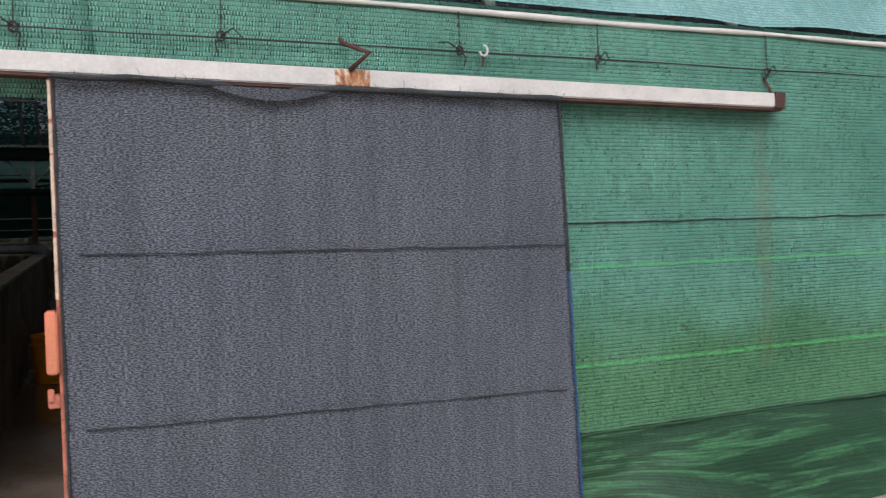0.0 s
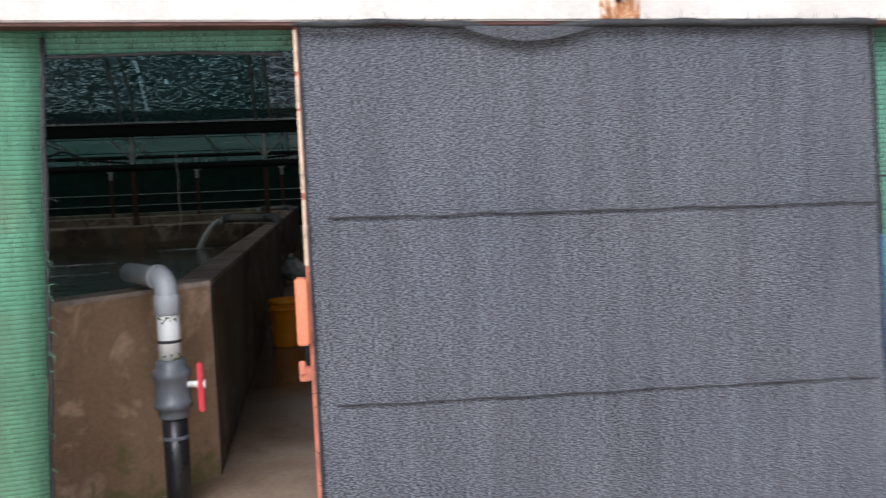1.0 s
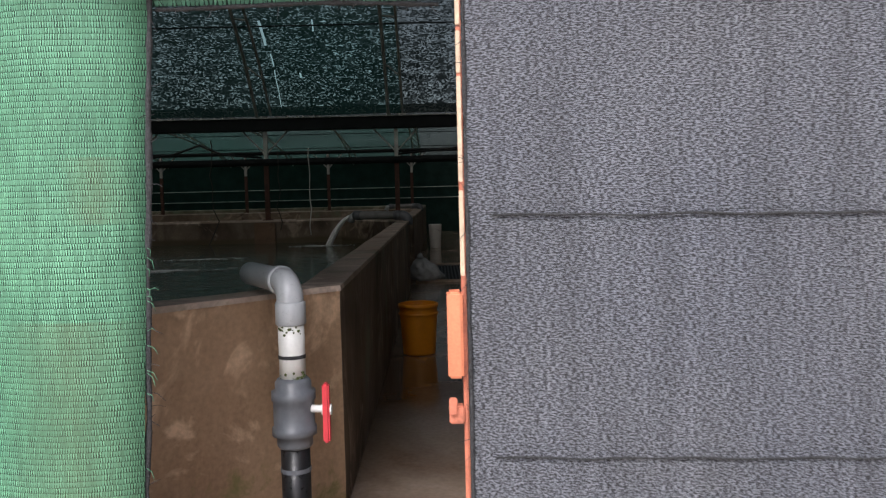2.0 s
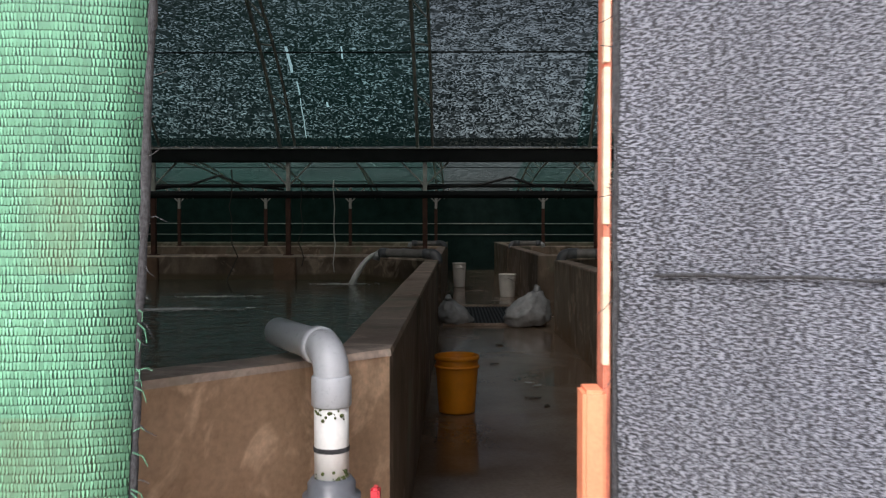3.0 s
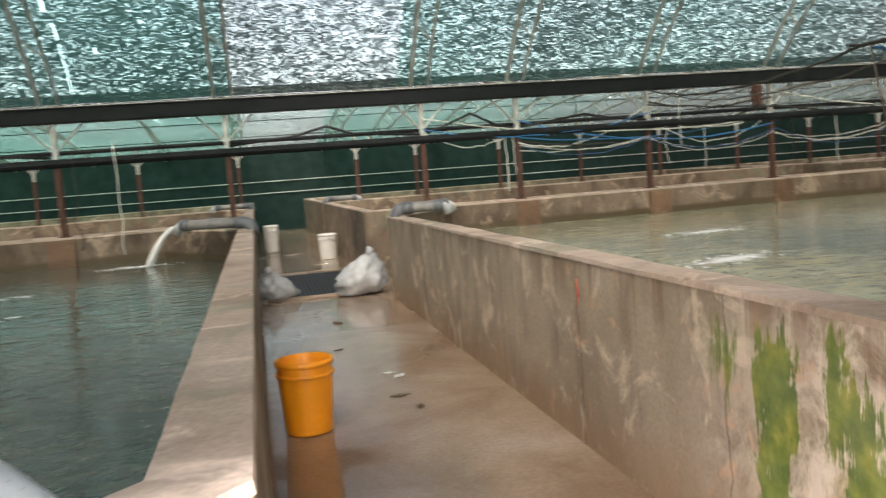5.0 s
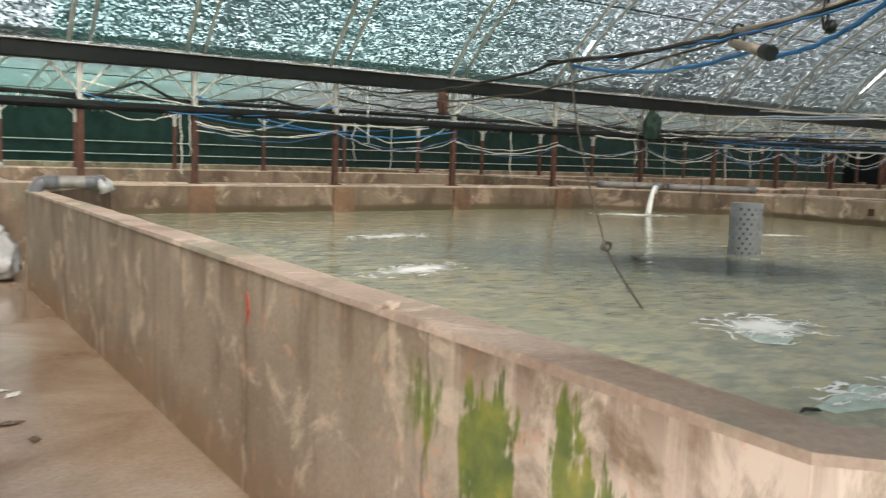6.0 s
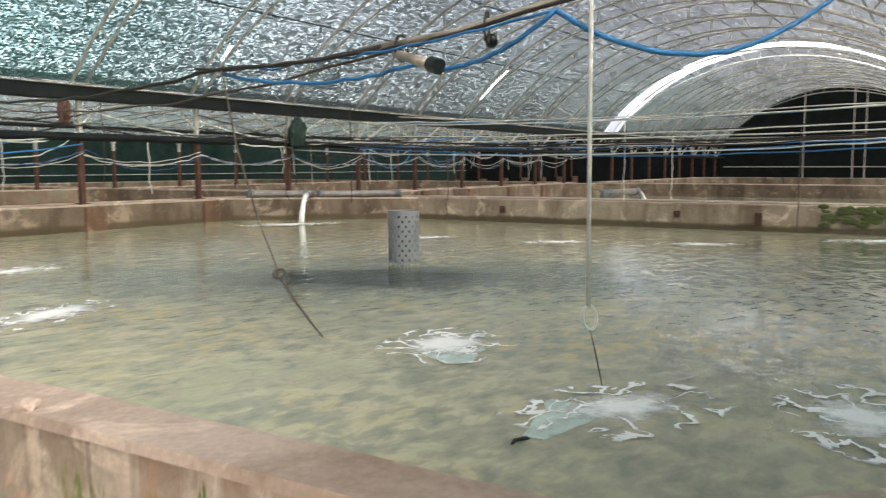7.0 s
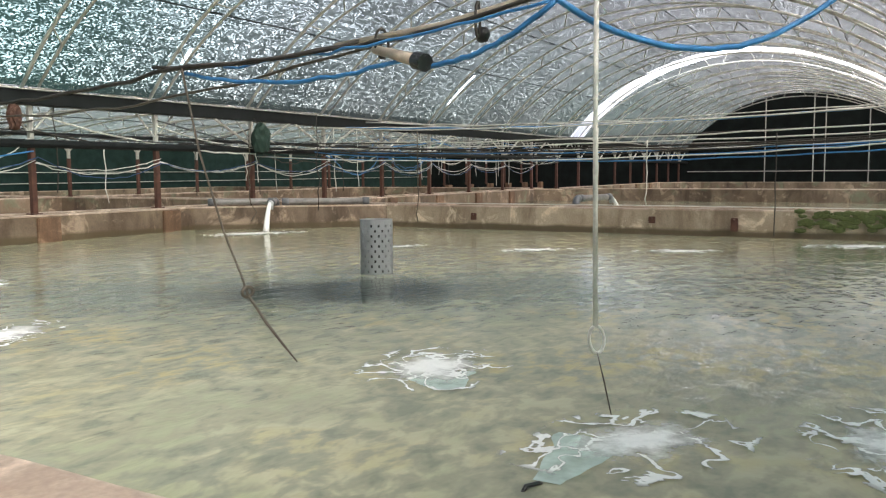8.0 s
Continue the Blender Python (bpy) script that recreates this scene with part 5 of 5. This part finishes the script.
for i in range(16):
    y0, y1 = rnd.uniform(12.0, 14.2), rnd.uniform(2.0, 4.0) + 1.6
    x = rnd.uniform(11.2, 11.9)
    m, lab = ((PALE_CORD, "pale cable strung across the shed"), (PALE_CORD, "pale cable strung across the shed"), (BLUE, "blue hose strung across the shed"), (CORD, "dark cable strung across the shed"))[i % 4]
    z = rnd.choice((1.72, 1.78, 1.85, 2.15))
    cord("strung_cable", sag((x, y0, z + rnd.uniform(-0.04, 0.06)), (x + rnd.uniform(-0.3, 0.3), max(3.5, y1 - 1.9), z + rnd.uniform(0.0, 0.14)), rnd.uniform(0.06, 0.2), 24, 0.01, 100 + i), rnd.uniform(0.006, 0.012), m, lab, "cable", "cables across the shed")
for x, y, z0, z1, s in ((9.6, 11.6, 2.2, 0.9, 1), (9.9, 10.2, 1.95, 0.75, 2), (11.4, 7.6, 1.8, 0.95, 3), (11.3, 6.0, 1.85, 0.6, 4), (8.6, 11.9, 1.9, 0.8, 5), (11.8, 8.4, 2.0, 0.9, 6), (-2.35, 10.6, 1.9, 0.62, 7), (-3.2, 8.7, 2.0, 0.55, 8), (-1.55, 12.4, 1.9, 0.75, 9), (-2.05, 12.9, 1.9, 0.8, 10)):
    r_ = random.Random(s)
    pts = [Vector((x + 0.05 * noise.noise(Vector((k * 0.5, s, 1))) * k / 3, y, z0 + (z1 - z0) * k / 10)) for k in range(11)]
    cord("dangling_cord", pts, 0.007, (PALE_CORD, CORD, BROWN_HOSE)[s % 3], "thin air line dangling over the tank", "cord", "dangling air lines")
cord("tank_wire", sag((11.62, 11.6, 0.93), (11.62, 3.9, 0.93), -0.01, 12), 0.006, PALE_CORD, "pale line stretched along the tank wall", "wire")

gb = thing("green_sack", "dark green cloth sack hung on a post", "sack", at=(11.2, BACK_Y - 0.3, 1.72))
part("cloth", crumpled(0.2, (0.8, 0.7, 1.35), 9.0, 0.3, 3), GREEN_BAG, gb)
part("cord", tube([(0, 0, 0.45), (0.02, 0.15, 0.6)], 0.008, 5), CORD, gb)
# stands in for a leaning brown pole piece, shaped as a crumpled lump
bl = thing("pole_piece", "rusty brown piece of leaning pole, built as a crumpled bundle", "bundle", at=(6.9, BACK_Y - 0.2, 1.95))
part("cloth", crumpled(0.11, (0.7, 0.7, 1.5), 4.0, 0.35, 3), RUST, bl)
part("cord", tube([(0, 0, 0.28), (0, 0.15, 0.34)], 0.008, 5), CORD, bl)

rnd = random.Random(55)
for k0 in range(7, 17):
    for j in range(3):
        za, zb = 1.60 + rnd.uniform(-0.05, 0.05), 1.60 + rnd.uniform(-0.05, 0.05)
        m, lab = ((PALE_CORD, "pale air line sagging from post to post"), (PALE_CORD, "pale air line sagging from post to post"), (ROPE_BLUE, "dull blue line sagging from post to post"))[j]
        cord("air_line", sag((POST_X[k0], BACK_Y - 0.07 - 0.02 * j, za), (POST_X[k0 + 1], BACK_Y - 0.07 - 0.02 * j, zb), rnd.uniform(0.05, 0.26), 16, 0.012, 700 + 4 * k0 + j), rnd.uniform(0.004, 0.008), m, lab, "air line", "air lines on the posts")

# ---- second line of posts and far wires ----
for x in POST_X:
    copy_thing(p0, pose(x, 21.66, 0))
far_tie = thing("tie_beam", "dark horizontal pipe carried by the far posts", "beam")
part("pipe", tube([(X_W, 21.66, 2.32), (X_E, 21.66, 2.32)], 0.045, 8), BLACK_STEEL, far_tie)
for z in (1.5, 1.15):
    cord("fence_wire", [(X_W, FAR_Y - 0.06, z), (10, FAR_Y - 0.06, z - 0.02), (X_E, FAR_Y - 0.06, z)], 0.012, PALE_CORD, "pale wire along the far net curtain", "wire", "far wires")

# ---- outlets and moss on the far tank wall ----
for y, h in ((10.2, 0.10), (7.55, 0.09), (6.5, 0.17)):
    t = thing("drain_outlet", "rusty slot and bracket on the tank wall", "outlet", "outlets on the tank wall", (11.515, y, 0))
    part("plate", box(-0.018, 0.0, -0.045, 0.045, 0.80 - h, 0.80, 0.004), RUST, t)
    part("pin", tube([(-0.01, 0, 0.78), (-0.05, 0, 0.77)], 0.012, 7), RUST, t)
rnd = random.Random(31)
bm = bmesh.new()
for _ in range(90):
    y, z = rnd.uniform(4.75, 5.75), 0.9 - 0.24 * rnd.random() ** 1.5
    s = rnd.uniform(0.02, 0.06)
    bmesh.ops.create_icosphere(bm, subdivisions=1, radius=1.0, matrix=Matrix.LocRotScale((11.513, y, z), None, (0.012, s * 1.5, s * 0.7)))
tagged(obj("moss_cushion", bm, MOSS), "thick green moss on the far tank wall", "moss", kind="stuff")

RUST_RED = plain("faded_red_paint", (0.36, 0.07, 0.04), 0.7, vary=0.4, scale=30)
mark = thing("paint_mark", "small red paint tick on the tank wall", "mark")
part("stroke", tube([(1.213, 6.97, 0.80), (1.212, 6.95, 0.73), (1.212, 6.96, 0.67)], [0.003, 0.007, 0.002], 6), RUST_RED, mark)

# ---- clutter along the gutter posts ----
rnd = random.Random(404)
for i in range(26):
    x, y = rnd.uniform(1.5, 22), BACK_Y - rnd.uniform(0.02, 0.06)
    z0, z1 = rnd.choice((1.78, 2.28)), rnd.uniform(1.0, 1.5)
    pts = [Vector((x + 0.06 * noise.noise(Vector((k * 0.45, i, 1))), y - 0.02 * k / 8, z0 + (z1 - z0) * k / 8)) for k in range(9)]
    cord("drop_line", pts, rnd.uniform(0.005, 0.009), rnd.choice((PALE_CORD, PALE_CORD, CORD)), "thin line dropping from the gutter beam", "cord", "drop lines")
for i in range(12):
    k0 = rnd.randrange(6, 16)
    x0 = POST_X[k0] + 0.03
    x1 = POST_X[k0 + 1] - 0.03
    cord("cable_loop", sag((x0, BACK_Y - 0.04, 1.86), (x1, BACK_Y - 0.04, 1.86), rnd.uniform(0.15, 0.5), 16, 0.015, 500 + i), rnd.uniform(0.006, 0.011), rnd.choice((PALE_CORD, PALE_CORD, BLUE, CORD)), "slack cable loop between the posts", "cable", "cable loops")
for x0, x1, top in ((-0.45, 2.0, 2.05), (2.1, 3.3, 2.1), (3.4, 5.25, 2.0), (-4.45, -2.55, 2.08)):
    m = (x0 + x1) / 2
    cord("black_cable", [(x0, BACK_Y - 0.05, 1.88), (m - 0.4, BACK_Y - 0.06, 1.95), (m, BACK_Y - 0.06, top), (m + 0.35, BACK_Y - 0.06, 1.93), (x1, BACK_Y - 0.05, 1.87)], 0.018, BLACK_PIPE, "thick black cable humped over the tie beam", "cable", "black cables")

# ---- litter and painted glints on the wet floor, mortar on the wall top ----
LEAF = plain("sodden_brown_leaf", (0.10, 0.06, 0.03), 0.3, vary=0.4, scale=40)
# pale chips give puddle glints and light debris as plain colour
GLINT_CHIP = plain("pale_puddle_glint", (0.62, 0.62, 0.60), 0.3, vary=0.2, scale=40)


def scrap(x, y, size, turn, material, label, seed):
    bm = sheet(8, 4, lambda a, b: (Vector(((a - 0.5) * size, (b - 0.5) * size * 0.5 * math.sin(math.pi * min(0.93, max(0.07, a))), 0.006 + 0.012 * abs(noise.noise(Vector((a * 3, b * 3, seed)))))), (a, b)))
    ob = obj("litter_and_glint", bm, material)
    ob.matrix_world = pose(x, y, 0.001, 0, 0, turn)
    so = ob.modifiers.new("thick", "SOLIDIFY")
    so.thickness = 0.003
    return tagged(ob, label, "litter", "litter on the floor")


for i, (x, y, size, turn, m, lab) in enumerate(((0.55, 8.30, 0.13, 10, LEAF, "sodden brown leaf on the wet floor"), (0.63, 8.80, 0.12, 50, GLINT_CHIP, "pale puddle glint on the wet floor, laid down as a scrap"), (0.58, 8.92, 0.09, -20, GLINT_CHIP, "pale puddle glint on the wet floor, laid down as a scrap"), (0.62, 8.01, 0.10, 80, LEAF, "sodden brown leaf on the wet floor"), (0.33, 9.9, 0.10, 30, LEAF, "sodden brown leaf on the wet floor"), (0.45, 11.2, 0.14, 120, LEAF, "sodden brown leaf on the wet floor"))):
    scrap(x, y, size, turn, m, lab, i)
lump = obj("mortar_lump", crumpled(0.02, (1.3, 1.6, 0.8), 3.0, 0.4, 2), COPING)
lump.matrix_world = pose(1.235, 5.95, TOP_Z - 0.006)
tagged(lump, "lump of set mortar on the wall top", "mortar lump")
